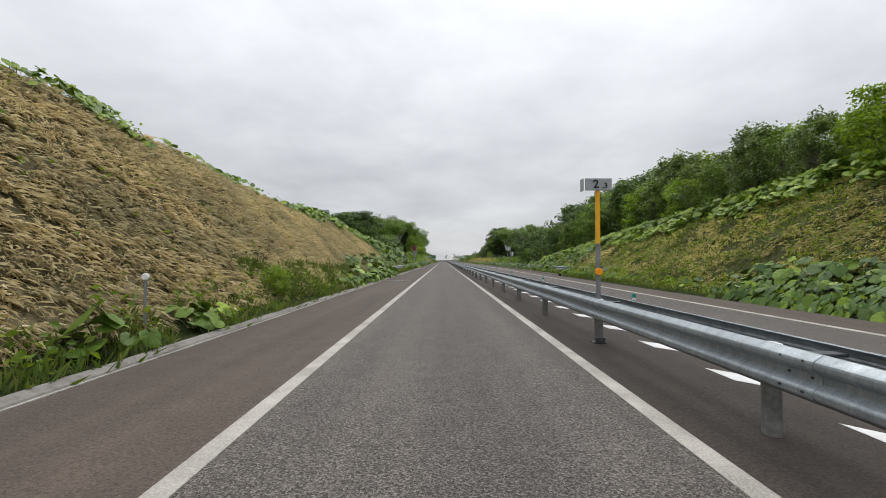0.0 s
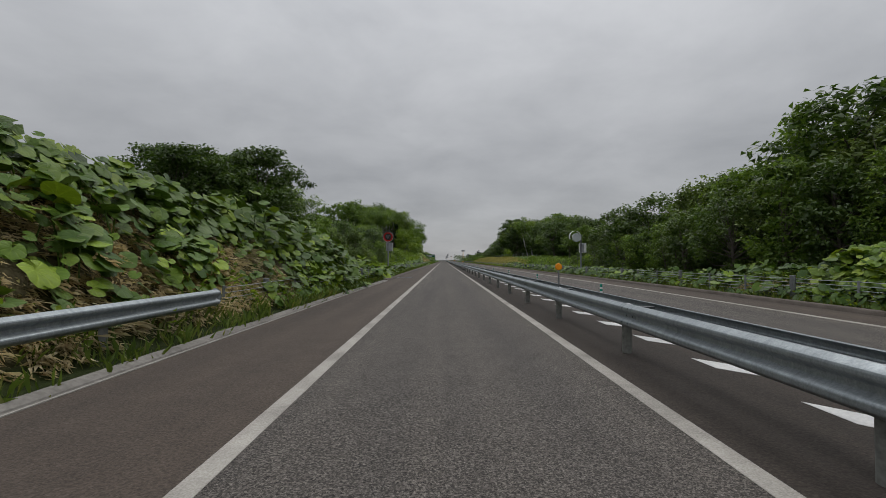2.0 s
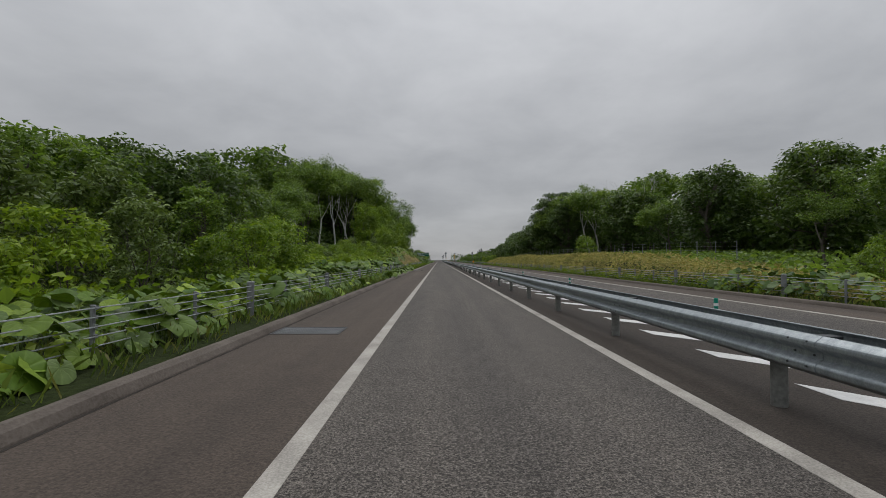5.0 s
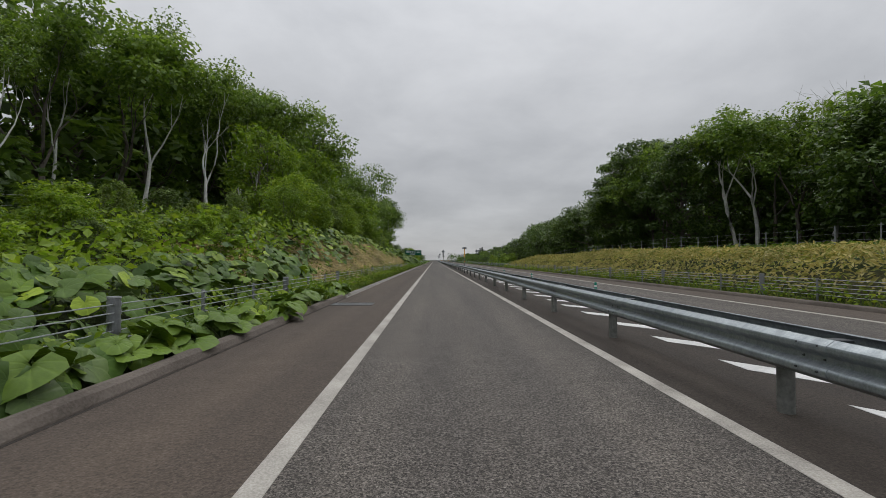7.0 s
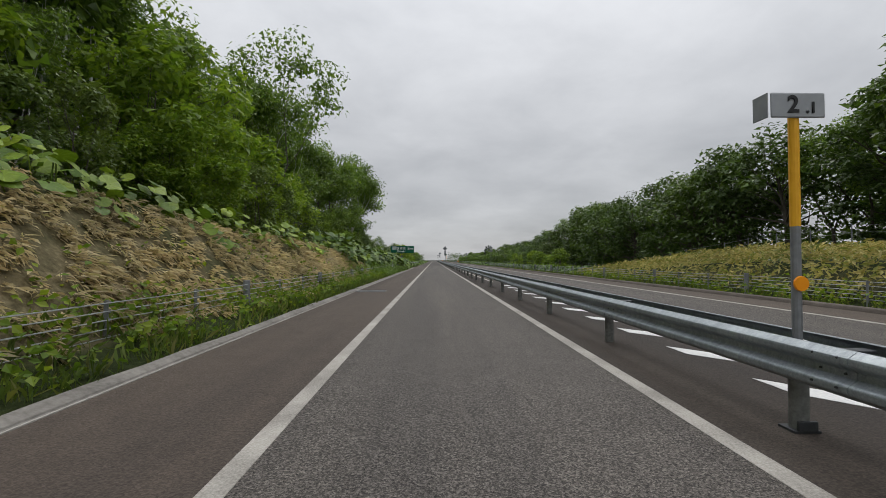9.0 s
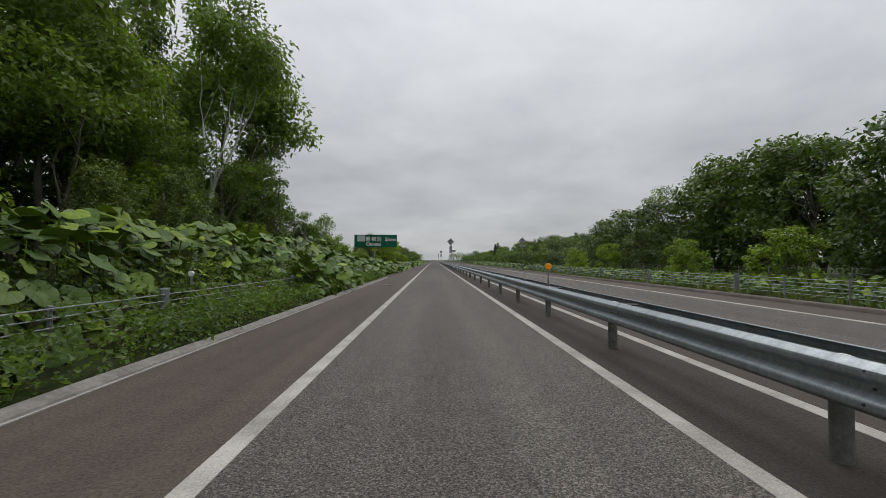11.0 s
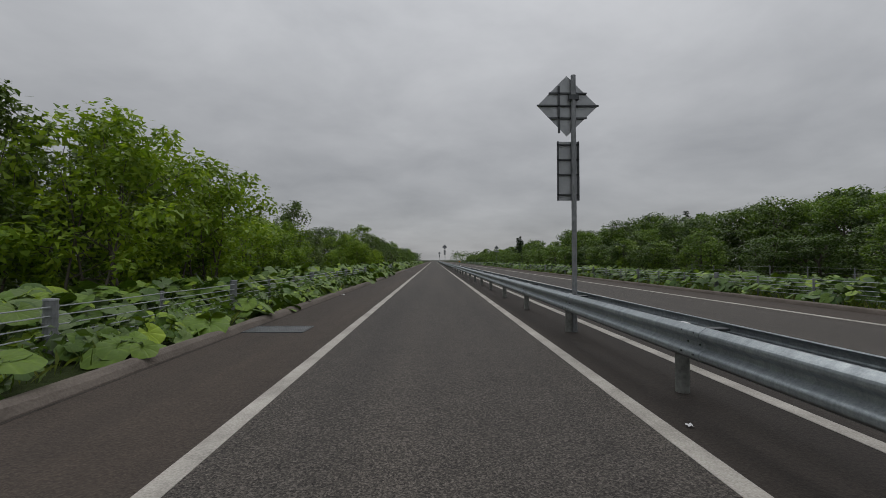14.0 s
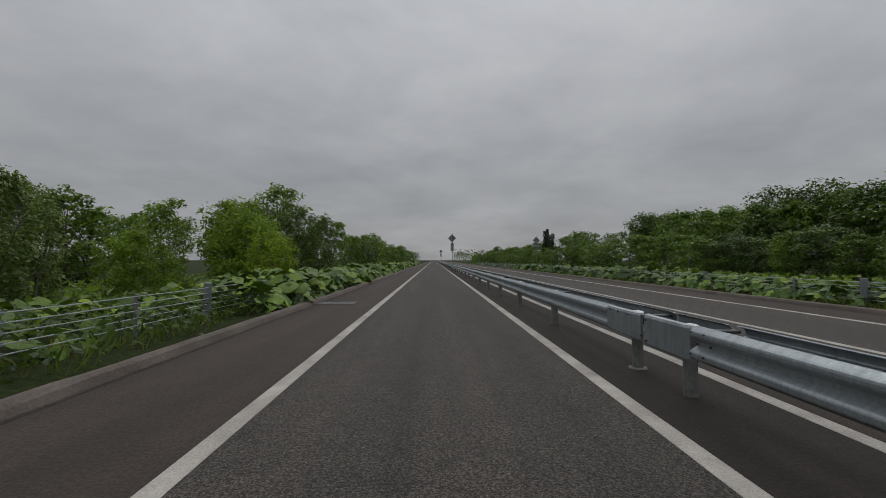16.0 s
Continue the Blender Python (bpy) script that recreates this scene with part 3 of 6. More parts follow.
def hatching():
    h = 0.004
    me = None
    for i in range(121):
        y = -12.75 + 1.974 * i
        if me is None:
            bm = bmesh.new()
            # slanting band between the guardrail and the opposite lane
            quad = [(3.33, 0.0), (3.33, 0.6), (4.5, -0.85), (4.5, -1.45)]
            lo = [bm.verts.new((x, yy, -0.01)) for x, yy in quad]
            hi = [bm.verts.new((x, yy, h)) for x, yy in quad]
            bm.faces.new(hi)
            for k in range(4):
                bm.faces.new((lo[k], lo[(k + 1) % 4], hi[(k + 1) % 4], hi[k]))
            ob = part("hatch_stripe", bm, M_STRIPE)
            me = ob.data
        else:
            ob = new("hatch_stripe", me)
        ob.location.y = y
        tagged(ob, "slanting white painted stripe on the median", "road marking", "median stripes", "structure")
hatching()

# ---------------- wire rope fences ----------------
def cable_fence(x_of, runs, label):
    fence = thing("cable_fence", label, "fence")
    thin_bm = tube(bmesh.new(), [(0, 0, -0.3), (0, 0, 0.80)], [0.032, 0.032], 8)
    tube(thin_bm, [(0, 0, 0.80), (0, 0, 0.815)], [0.036, 0.03], 8)
    for z in (0.26, 0.39, 0.52, 0.65, 0.775):
        box(thin_bm, 0.02, 0.055, -0.03, 0.03, z - 0.025, z + 0.025)
    thin = thick = None
    posts = []
    for a, b, anchor in runs:
        # each run has its thick posts every 7.5 m
        k = math.ceil((a - anchor) / 2.5)
        while anchor + 2.5 * k < b:
            y = anchor + 2.5 * k
            x = x_of(y)
            if k % 3 == 0:
                if thick is None:
                    bm = tube(bmesh.new(), [(0, 0, -0.3), (0, 0, 0.86)], [0.085, 0.085], 14)
                    tube(bm, [(0, 0, 0.86), (0, 0, 0.885)], [0.095, 0.085], 14)
                    for z in (0.26, 0.39, 0.52, 0.65, 0.775):
                        tube(bm, [(0, 0, z - 0.03), (0, 0, z + 0.03)], [0.092, 0.092], 14)
                    thick = part("thick_post", bm, M_POST, fence, "thick round steel anchor post")
                    thick.location = (x, y, 0)
                else:
                    repeat(thick, (x, y, 0))
            elif thin is None:
                thin = part("thin_post", thin_bm, M_POST, fence)
                thin.location = (x, y, 0)
            else:
                repeat(thin, (x, y, 0))
            posts.append(y)
            k += 1
    for z in (0.26, 0.39, 0.52, 0.65, 0.775):
        bm = bmesh.new()
        pts = []
        for a, b in zip(posts, posts[1:]):
            pts += [(x_of(a) + 0.05, a, z), (x_of((a + b) / 2) + 0.05, (a + b) / 2, z - 0.006)]
        tube(bm, pts, [0.0095] * len(pts), 5)
        part("cable", bm, M_CABLE, fence)
RUNS = [(54.5, 87, 72.5), (88, 139, 99.6), (141, 181, 161.9), (182, 229, 196.5), (230, 262, 252.8), (263, 290, 273.5), (291, 321.5, 309.4), (322, 350, 330.0), (351, 480, 365.3)]
cable_fence(lambda y: -5.4, RUNS, "five-strand wire rope fence with grey steel posts on the verge")
cable_fence(lambda y: edge_r(y) + 0.95, [(52, 480, 52.4)], "five-strand wire rope fence across the road")

def side_rail(x, side, y0, y1, label):
    """Single beam on the verge; side is the way it faces along x."""
    g = thing("side_guardrail", label, "guardrail", (x, y0, 0))
    pr = [(side * (px - RAIL_X - 0.05), z) for px, z in beam_profile(1)]
    n = max(1, round((y1 - y0) / 4))
    step = (y1 - y0) / n
    b0 = part("beam", sweep_y(pr + [(a - side * 0.006, z) for a, z in pr[::-1]], 0, step + 0.02, True), M_GALV, g)
    p0 = part("post", tube(bmesh.new(), [(0, 1.0, -0.4), (0, 1.0, 0.74)], [0.06, 0.06], 10), M_POST, g)
    for i in range(1, n):
        repeat(b0, (0, i * step, 0))
        repeat(p0, (0, i * step, 0))
    for e, yy in ((-1, 0.0), (1, y1 - y0)):
        bm = tube(bmesh.new(), [(side * 0.15, yy, 0.48), (side * 0.15, yy + e * 0.16, 0.54), (side * 0.15, yy + e * 0.18, 0.62), (side * 0.15, yy + e * 0.16, 0.71), (side * 0.15, yy, 0.77)], [0.06] * 5, 6)
        part("end_wing", bm, M_GALV, g, "rounded beam end")
side_rail(-5.25, 1, 38.5, 54.0, "galvanised beam guardrail half hidden by leaves")
side_rail(12.0, -1, 42, 47, "short galvanised beam guardrail among leaves")

def rail_markers():
    """Short stems with a round orange reflector on top of the guardrail."""
    first = None
    for y in (55.4, 153.5, 255.4, 356.6):
        if first is None:
            first = thing("rail_marker", "short grey stem with a round orange reflector on the guardrail", "delineator", (RAIL_X, y, 0.7), "guardrail markers")
            part("stem", tube(bmesh.new(), [(0, 0, 0), (0, 0, 0.5)], [0.02, 0.02], 8), M_POST, first)
            part("reflector", tube(bmesh.new(), [(0, -0.025, 0.55), (0, -0.01, 0.55), (0, 0.02, 0.55)], [0.07, 0.085, 0.085], 18), M_ORANGE, first)
        else:
            copy_thing(first, pose(RAIL_X, y, 0.7))
rail_markers()

def drain_grates():
    first = None
    for y in (30.0, 80.0, 120.0, 169.6, 220.0, 269.3, 319.8, 369.5):
        if first is None:
            first = thing("drain_grate", "black steel drain grate let into the shoulder", "drain", (-3.32, y, 0.0), "shoulder drains")
            bm = box(bmesh.new(), -0.66, 0.66, -0.42, -0.38, -0.02, 0.010)
            box(bm, -0.66, 0.66, 0.38, 0.42, -0.02, 0.010)
            box(bm, -0.66, -0.62, -0.38, 0.38, -0.02, 0.010)
            box(bm, 0.62, 0.66, -0.38, 0.38, -0.02, 0.010)
            part("frame", bm, M_DARKSTEEL, first)
            # no hollow below: the drain's inner shade is put into a solid black slab
            part("pit", box(bmesh.new(), -0.62, 0.62, -0.38, 0.38, -0.02, 0.003), M_BLACK, first)
            bar = part("bar", box(bmesh.new(), -0.007, 0.007, -0.38, 0.38, -0.01, 0.009), M_POST, first)
            bar.location.x = -0.58
            for i in range(1, 25):
                repeat(bar, (-0.58 + i * 0.0485, 0, 0))
            cross = part("cross_bar", box(bmesh.new(), -0.62, 0.62, -0.005, 0.005, -0.01, 0.007), M_POST, first)
            cross.location.y = -0.2
            for yy in (0.0, 0.2):
                repeat(cross, (0, yy, 0))
        else:
            copy_thing(first, pose(-3.32, y, 0.0))
drain_grates()

def wood_fence(points, height, label):
    """Thin posts with wires at the edge of the wood."""
    f = thing("wire_fence", label, "fence")
    post = None
    for x, y in points:
        z = land(x, y)
        if post is None:
            post = part("post", tube(bmesh.new(), [(0, 0, -0.3), (0, 0, height)], [0.035, 0.03], 6), M_POST, f)
            post.location = (x, y, z)
        else:
            repeat(post, (x, y, z))
    for k in range(5):
        pts = [(x, y, land(x, y) + height * (0.15 + 0.2 * k)) for x, y in points]
        part("wire", tube(bmesh.new(), pts, [0.006] * len(pts), 4), M_CABLE, f)
wood_fence([(20.2, 142 + 2.4 * i) for i in range(42)], 1.7, "thin grey wire fence at the edge of the wood")
wood_fence([(-13.4, 142 + 2.6 * i) for i in range(12)], 1.7, "thin grey wire fence in front of the birch wood")
wood_fence([(22.5, 262 + 3.0 * i) for i in range(30)], 1.5, "thin grey wire fence below the dark trees")
wood_fence([(-24.0 - 0.05 * i, 296 + 2.6 * i) for i in range(34)], 2.2, "tall grey mesh fence across the open field")

# ---------------- signs ----------------
def kilo_post(y, number, small, plate):
    t = thing("kilometre_post", "yellow post with a %s number plate, standing in the guardrail" % ("green" if plate is M_GREEN else "pale grey"), "road sign", (RAIL_X, y, 0), "kilometre posts")
    bm = tube(bmesh.new(), [(0, 0, 0), (0, 0, 1.7)], [0.038, 0.038], 12)
    part("lower_pole", bm, M_POST, t)
    part("pole", tube(bmesh.new(), [(0, 0, 1.7), (0, 0, 2.66)], [0.04, 0.04], 12), M_YELLOW, t, "yellow painted pole")
    part("reflector", tube(bmesh.new(), [(0, -0.045, 1.22), (0, -0.06, 1.22)], [0.065, 0.06], 16), M_ORANGE, t, "round orange reflector")
    p = part("plate", box(bmesh.new(), -0.23, 0.23, -0.055, -0.04, 2.61, 2.82, 0.01), plate, t)
    part("plate_back", box(bmesh.new(), -0.262, -0.25, -0.05, 0.12, 2.61, 2.82, 0.004), M_BACK, t)
    ink = M_WHITE if plate is M_GREEN else M_BLACK
    if small:
        writing("number", number, 0.2, ink, p, (-0.045, -0.06, 2.715))
        writing("number", small, 0.13, ink, p, (0.11, -0.06, 2.69))
    else:
        writing("number", number, 0.21, ink, p, (0, -0.06, 2.715))
    bm = box(bmesh.new(), -0.08, 0.08, -0.1, -0.07, 0.02, 0.10, 0.006)
    box(bm, -0.11, 0.11, -0.09, 0.09, 0.0, 0.02)
    part("clamp", bm, M_DARKSTEEL, t)
for y, a, b, pl in ((7.4, "2", ".3", M_BACK), (107.4, "2", ".2", M_BACK), (203.4, "2", ".1", M_BACK), (307.4, "2", "", M_GREEN)):
    kilo_post(y, a, b, pl)

def disc(bm, c, r, y0, y1, seg=40):
    return tube(bm, [(c[0], y0, c[2]), (c[0], y1, c[2])], [r, r], seg)
def speed_sign(x, y, z, facing, label):
    """Lit speed sign with a round hood on a grey pole with a control box."""
    g = land(x, y)
    t = thing("speed_sign", label, "road sign", (x, y, g))
    k = z - g
    f = -1 if facing else 1
    ox = 0.0 if facing else 0.5
    part("pole", tube(bmesh.new(), [(0.02 + ox, -0.02, -0.2), (0.02 + ox, -0.02, k - 0.45 if facing else k + 0.25)], [0.085, 0.08], 14), M_POST, t)
    # visor open below, standing out before the face
    bm = bmesh.new()
    seg, rings = 36, []
    for r, yy in ((0.545, 0.04), (0.555, 0.04), (0.56, -0.32), (0.55, -0.32)):
        ring = []
        for i in range(seg + 1):
            a = math.radians(-28 + 236 * i / seg)
            ring.append(bm.verts.new((r * math.cos(a), -f * yy, k + 0.08 + r * math.sin(a) * (1.0 if yy > 0 else 1.03))))
        rings.append(ring)
    for a, b in ((0, 1), (1, 2), (2, 3), (3, 0)):
        for i in range(seg):
            bm.faces.new((rings[a][i], rings[a][i + 1], rings[b][i + 1], rings[b][i]))
    part("hood", bm, M_HOOD if facing else M_WHITE, t, "dark grey sheet hood" if facing else "white sheet hood")
    part("housing", disc(bmesh.new(), (0, 0, k + 0.02), 0.55, 0.0, 0.1) if facing else disc(bmesh.new(), (0.06, 0, k - 0.02), 0.42, 0.0, -0.34), M_HOOD if facing else M_PATCH, t)
    if not facing:
        part("arm", box(bmesh.new(), 0.1, 0.6, -0.3, -0.22, k + 0.12, k + 0.2), M_POST, t)
    if facing:
        part("white_rim", disc(bmesh.new(), (0, 0, k), 0.52, -0.0, -0.012), M_WHITE, t)
        part("red_ring", disc(bmesh.new(), (0, 0, k), 0.495, -0.005, -0.02), M_RED, t, "red ring")
        face = part("display", disc(bmesh.new(), (0, 0, k), 0.34, -0.022, -0.03), M_BLACK, t, "dark unlit lamp display")
        for cx, segs in ((-0.125, ((-.09, .09, .13, .15), (-.09, .09, -.01, .01), (-.09, .09, -.15, -.13), (-.1, -.08, -.14, .14), (.08, .1, -.14, .14), (-.01, .01, .0, .14))),
                         (0.125, ((-.09, .09, .13, .15), (-.09, .09, -.15, -.13), (-.1, -.08, -.14, .14), (.08, .1, -.14, .14)))):
            bm = bmesh.new()
            for (a, b, c, d) in segs:
                box(bm, cx + a, cx + b, -0.036, -0.031, k + c, k + d)
            part("digit", bm, M_BACK, face)
    cab = part("control_cabinet", box(bmesh.new(), -0.22 + 1.4 * ox, 0.42 + 1.4 * ox, 0.1, 0.5, k - 1.5, k - 0.6, 0.015), M_BACK if facing else M_WHITE, t, "grey control cabinet" if facing else "white control cabinet")
    part("cabinet_door", box(bmesh.new(), -0.19 + 1.4 * ox, 0.19 + 1.4 * ox, 0.085, 0.1, k - 1.46, k - 0.64, 0.006), M_BACK, cab)
    for dz in (k - 1.3, k - 0.85, k - 1.9):
        part("clamp", box(bmesh.new(), -0.11 + ox, 0.15 + ox, -0.13, 0.1, dz, dz + 0.04), M_POST, t)
    bm = bmesh.new()
    for xx in (-0.25, 0.28):
        box(bm, xx + ox - 0.015, xx + ox + 0.015, 0.1, 0.13, k - 2.85, k - 1.62)
    for dz in (k - 2.85, k - 2.25, k - 1.65):
        box(bm, -0.25 + ox, 0.28 + ox, 0.1, 0.13, dz, dz + 0.03)
    part("rack", bm, M_DARKSTEEL, t, "dark open mounting rack")
speed_sign(-6.05, 91.2, 3.85, True, "round electronic speed sign with red ring on a pole")
speed_sign(12.9, 88.6, 3.66, False, "back of a round electronic speed sign with white housing")

def guide_board():
    x0, x1, z0, z1, y = -10.18, -4.9, 3.0, 4.56, 299.6
    t = thing("guide_sign", "wide green direction board with white lettering on a grey pole", "road sign", (-7.72, y, -0.3))
    zz = lambda z: z + 0.3
    part("pole", tube(bmesh.new(), [(0, 0.16, -0.2), (0, 0.16, zz(4.5))], [0.11, 0.1], 14), M_POST, t)
    b = part("board", box(bmesh.new(), x0 + 7.72, x1 + 7.72, 0, 0.04, zz(z0), zz(z1), 0.006), M_GREEN, t)
    bm = bmesh.new()
    for dz in (3.4, 4.3):
        box(bm, x0 + 8.05, x1 + 7.65, 0.04, 0.1, zz(dz), zz(dz) + 0.07)
    part("rear_beam", bm, M_POST, t)
    part("route_patch", box(bmesh.new(), x0 + 8.08, x0 + 9.06, -0.008, 0.0, zz(3.72), zz(4.47)), M_PATCH, b, "blank pale grey patch")
    cx = lambda X: X + 7.72
    writing("lettering", "Onneto", 0.62, M_WHITE, b, (cx(-7.8), -0.006, zz(3.38)), width=1.82)
    writing("lettering", "2", 0.62, M_WHITE, b, (cx(-6.2), -0.006, zz(3.98)), width=0.32)
    writing("lettering", "km", 0.56, M_WHITE, b, (cx(-5.5), -0.006, zz(3.96)), width=0.86)
    # three place-name characters drawn with strokes
    S = 0.52
    glyphs = {
        "\u6e29": [(.02, .95, .16, .84), (0, .66, .14, .56), (.02, .0, .2, .4), (.32, .98, .86, .98), (.32, .78, .86, .78), (.32, .58, .86, .58), (.32, .58, .32, .98), (.86, .58, .86, .98), (.26, .42, .94, .42), (.26, .06, .26, .42), (.94, .06, .94, .42), (.49, .06, .49, .42), (.71, .06, .71, .42), (.18, .04, 1.0, .04)],
        "\u6839": [(.0, .72, .42, .72), (.21, .0, .21, 1.0), (.21, .68, .0, .3), (.21, .62, .42, .42), (.5, .96, .92, .96), (.5, .76, .92, .76), (.5, .55, .92, .55), (.92, .55, .92, .96), (.5, .02, .5, .96), (.5, .02, .68, .12), (.62, .5, 1.0, .0), (.92, .42, .76, .32)],
        "\u6cbc": [(.02, .95, .16, .84), (0, .66, .14, .56), (.02, .0, .2, .4), (.32, .94, .95, .94), (.95, .94, .88, .56), (.62, .94, .32, .52), (.38, .42, .92, .42), (.38, .04, .92, .04), (.38, .02, .38, .42), (.92, .02, .92, .42)],
    }
    for name, gx in (("\u6e29", -8.74), ("\u6839", -8.05), ("\u6cbc", -7.36)):
        bm = bmesh.new()
        for a, c, d, e in glyphs[name]:
            p, q = Vector((a, 0, c)) * S, Vector((d, 0, e)) * S
            w = (q - p).normalized().cross(Vector((0, 1, 0))) * 0.03
            vs = [bm.verts.new(v) for v in (p + w, q + w, q - w, p - w)]
            bm.faces.new(vs)
        o = part("lettering", bm, M_WHITE, b)
        o.location = (cx(gx), -0.007, zz(3.76))
    yb = part("tag_plate", box(bmesh.new(), -0.28, 0.28, -0.02, 0.0, zz(2.54), zz(2.78)), M_TAG, t, "small yellow-green tag with unreadable writing")
    bm = bmesh.new()
    for k in range(2):
        box(bm, -0.22, 0.22, -0.026, -0.021, zz(2.59 + 0.09 * k), zz(2.63 + 0.09 * k))
    part("writing_bar", bm, M_BLACK, yb)
guide_board()

def diamond_sign(x, y, z, tall, label):
    """Seen from behind: a diamond plate with frame, an extra plate below and the pole."""
    t = thing("warning_sign", label, "road sign", (x, y, 0))
    part("pole", tube(bmesh.new(), [(0.1, -0.05, -0.2), (0.1, -0.05, z + 0.6)], [0.05, 0.05], 12), M_POST, t)
    bm = bmesh.new()
    r = 0.61
    vs = [(-0.02, 0, r), (r, 0, 0), (-0.02, 0, -r), (-r, 0, 0)]
    for yy in (0.0, 0.012):
        bm.faces.new([bm.verts.new((a, yy, z + c)) for a, b, c in vs])
    bm.verts.ensure_lookup_table()
    for k in range(4):
        bm.faces.new((bm.verts[k], bm.verts[(k + 1) % 4], bm.verts[4 + (k + 1) % 4], bm.verts[4 + k]))
    plate = part("diamond_plate", bm, M_BACK, t)
    bm = bmesh.new()
    for dz, w in ((0.25, 0.38), (0.0, 0.62), (-0.25, 0.38)):
        box(bm, -w, w, -0.03, -0.002, z + dz - 0.015, z + dz + 0.015)
    box(bm, -0.2, -0.16, -0.03, -0.002, z - 0.55, z + 0.4)
    box(bm, 0.0, 0.2, -0.1, -0.03, z + 0.1, z + 0.2)
    part("stiffener", bm, M_DARKSTEEL, plate)
    if tall:
        bm = box(bmesh.new(), -0.22, 0.22, 0.0, 0.012, z - 1.9, z - 0.72)
        p2 = part("lower_plate", bm, M_BACK, t)
        bm = bmesh.new()
        for dz in (-0.8, -1.1, -1.4, -1.8):
            box(bm, -0.22, 0.22, -0.03, -0.002, z + dz, z + dz + 0.03)
        box(bm, -0.22, -0.19, -0.03, -0.002, z - 1.9, z - 0.72)
        box(bm, 0.19, 0.22, -0.03, -0.002, z - 1.9, z - 0.72)
        part("plate_frame", bm, M_DARKSTEEL, p2)
    else:
        p2 = part("lower_plate", box(bmesh.new(), -0.6, 0.6, 0.0, 0.012, z - 1.05, z - 0.68), M_BACK, t)
        bm = bmesh.new()
        for dz in (-0.75, -0.95):
            box(bm, -0.6, 0.6, -0.03, -0.002, z + dz, z + dz + 0.03)
        part("plate_frame", bm, M_DARKSTEEL, p2)
diamond_sign(RAIL_X, 319.4, 4.5, True, "back of a diamond warning sign on a tall guardrail pole")
diamond_sign(RAIL_X, 419.4, 4.6, True, "back of a diamond warning sign on a tall guardrail pole")
diamond_sign(RAIL_X, 519.4, 4.6, True, "back of a diamond warning sign on a tall guardrail pole")
diamond_sign(15.2, 321.5, 4.77, False, "grey back of a diamond warning sign beside the opposite lane")
diamond_sign(16.0, 424.0, 4.5, False, "grey back of a diamond warning sign beside the opposite lane")

def flex_posts():
    first = None
    for y in [-1, 10, 19.5, 29.5, 39.4, 49, 58.8, 68.6, 79, 89.5, 100, 110, 120, 130, 140.5, 150.5, 160.5, 170.5, 180.5, 190.5]:
        x = table(y, (0, 4.25), (20, 4.35), (40, 4.7), (65, 4.85), (200, 4.85))
        if first is None:
            first = thing("lane_delineator", "green rubber lane post with white bands on the median", "delineator", (x, y, 0), "median delineators")
            part("tube", tube(bmesh.new(), [(0, 0, 0.0), (0, 0, 0.03), (0, 0, 0.04), (0, 0, 0.63), (0, 0, 0.65)], [0.1, 0.1, 0.04, 0.04, 0.03], 12), M_TEAL, first)
            for z in (0.36, 0.49):
                part("white_band", tube(bmesh.new(), [(0, 0, z), (0, 0, z + 0.06)], [0.042, 0.042], 12), M_WHITE, first)
        else:
            copy_thing(first, pose(x, y, 0))
flex_posts()

def delineators():
    """Thin posts with a small round reflector on the verge."""
    first = None
    for x, y in ((-5.35, 7.6), (-5.7, 113.0), (-5.7, 159.5), (-5.6, 204.2), (-5.55, 254.0), (-5.55, 308.0), (-5.5, 358.4)):
        if first is None:
            first = thing("verge_delineator", "thin grey post with a round white reflector", "delineator", (x, y, 0), "verge delineators")
            part("post", tube(bmesh.new(), [(0, 0, -0.3), (0, 0, 1.1)], [0.025, 0.025], 8), M_POST, first)
            part("reflector", tube(bmesh.new(), [(0, -0.03, 1.12), (0, -0.02, 1.12), (0, 0.02, 1.12)], [0.05, 0.062, 0.062], 18), M_WHITE, first)
        else:
            copy_thing(first, pose(x, y, 0))
delineators()

def litter(x, y, seed, label, size=0.06):
    """A crumpled scrap on the road."""
    r = np.random.default_rng(seed)
    bm = bmesh.new()
    bmesh.ops.create_grid(bm, x_segments=4, y_segments=4, size=size)
    for v in bm.verts:
        v.co.z = 0.012 + abs(r.normal(0, 0.25 * size))
        v.co.x *= r.uniform(.7, 1.1)
    o = part("litter", bm, M_WHITE)
    o.location = (x, y, 0.002)
    tagged(o, label, "litter")
litter(-3.62, 293.9, 1, "crumpled white scrap on the shoulder near the kerb")
litter(2.06, 314.4, 2, "small white scrap on the asphalt under the guardrail", 0.03)
litter(-3.74, 328.5, 3, "pale scrap lying against the kerb")

# ---------------- plants: leaf shapes ----------------
def rng_of(seed):
    return np.random.default_rng(seed)
def frames_for(normals, axes):
    """Unit axes, sides and normals for many leaves at once."""
    n = normals / np.linalg.norm(normals, axis=1, keepdims=True)
    a = axes - n * np.sum(axes * n, axis=1, keepdims=True)
    a /= np.linalg.norm(a, axis=1, keepdims=True) + 1e-9
    return a, np.cross(n, a), n
def scatter(template, tfaces, pos, a, s, n, size, widen=1.0):
    """Copies of one leaf shape, joined: template columns lie along axis, side and normal."""
    k = len(template)
    size = np.broadcast_to(np.asarray(size, float), (len(pos),))[:, None, None]
    t = template[None]
    v = pos[:, None, :] + size * (t[..., 0:1] * a[:, None] + widen * t[..., 1:2] * s[:, None] + t[..., 2:3] * n[:, None])
    f = tfaces[None] + (np.arange(len(pos)) * k)[:, None, None]
    return v.reshape(-1, 3), f.reshape(-1, tfaces.shape[1])
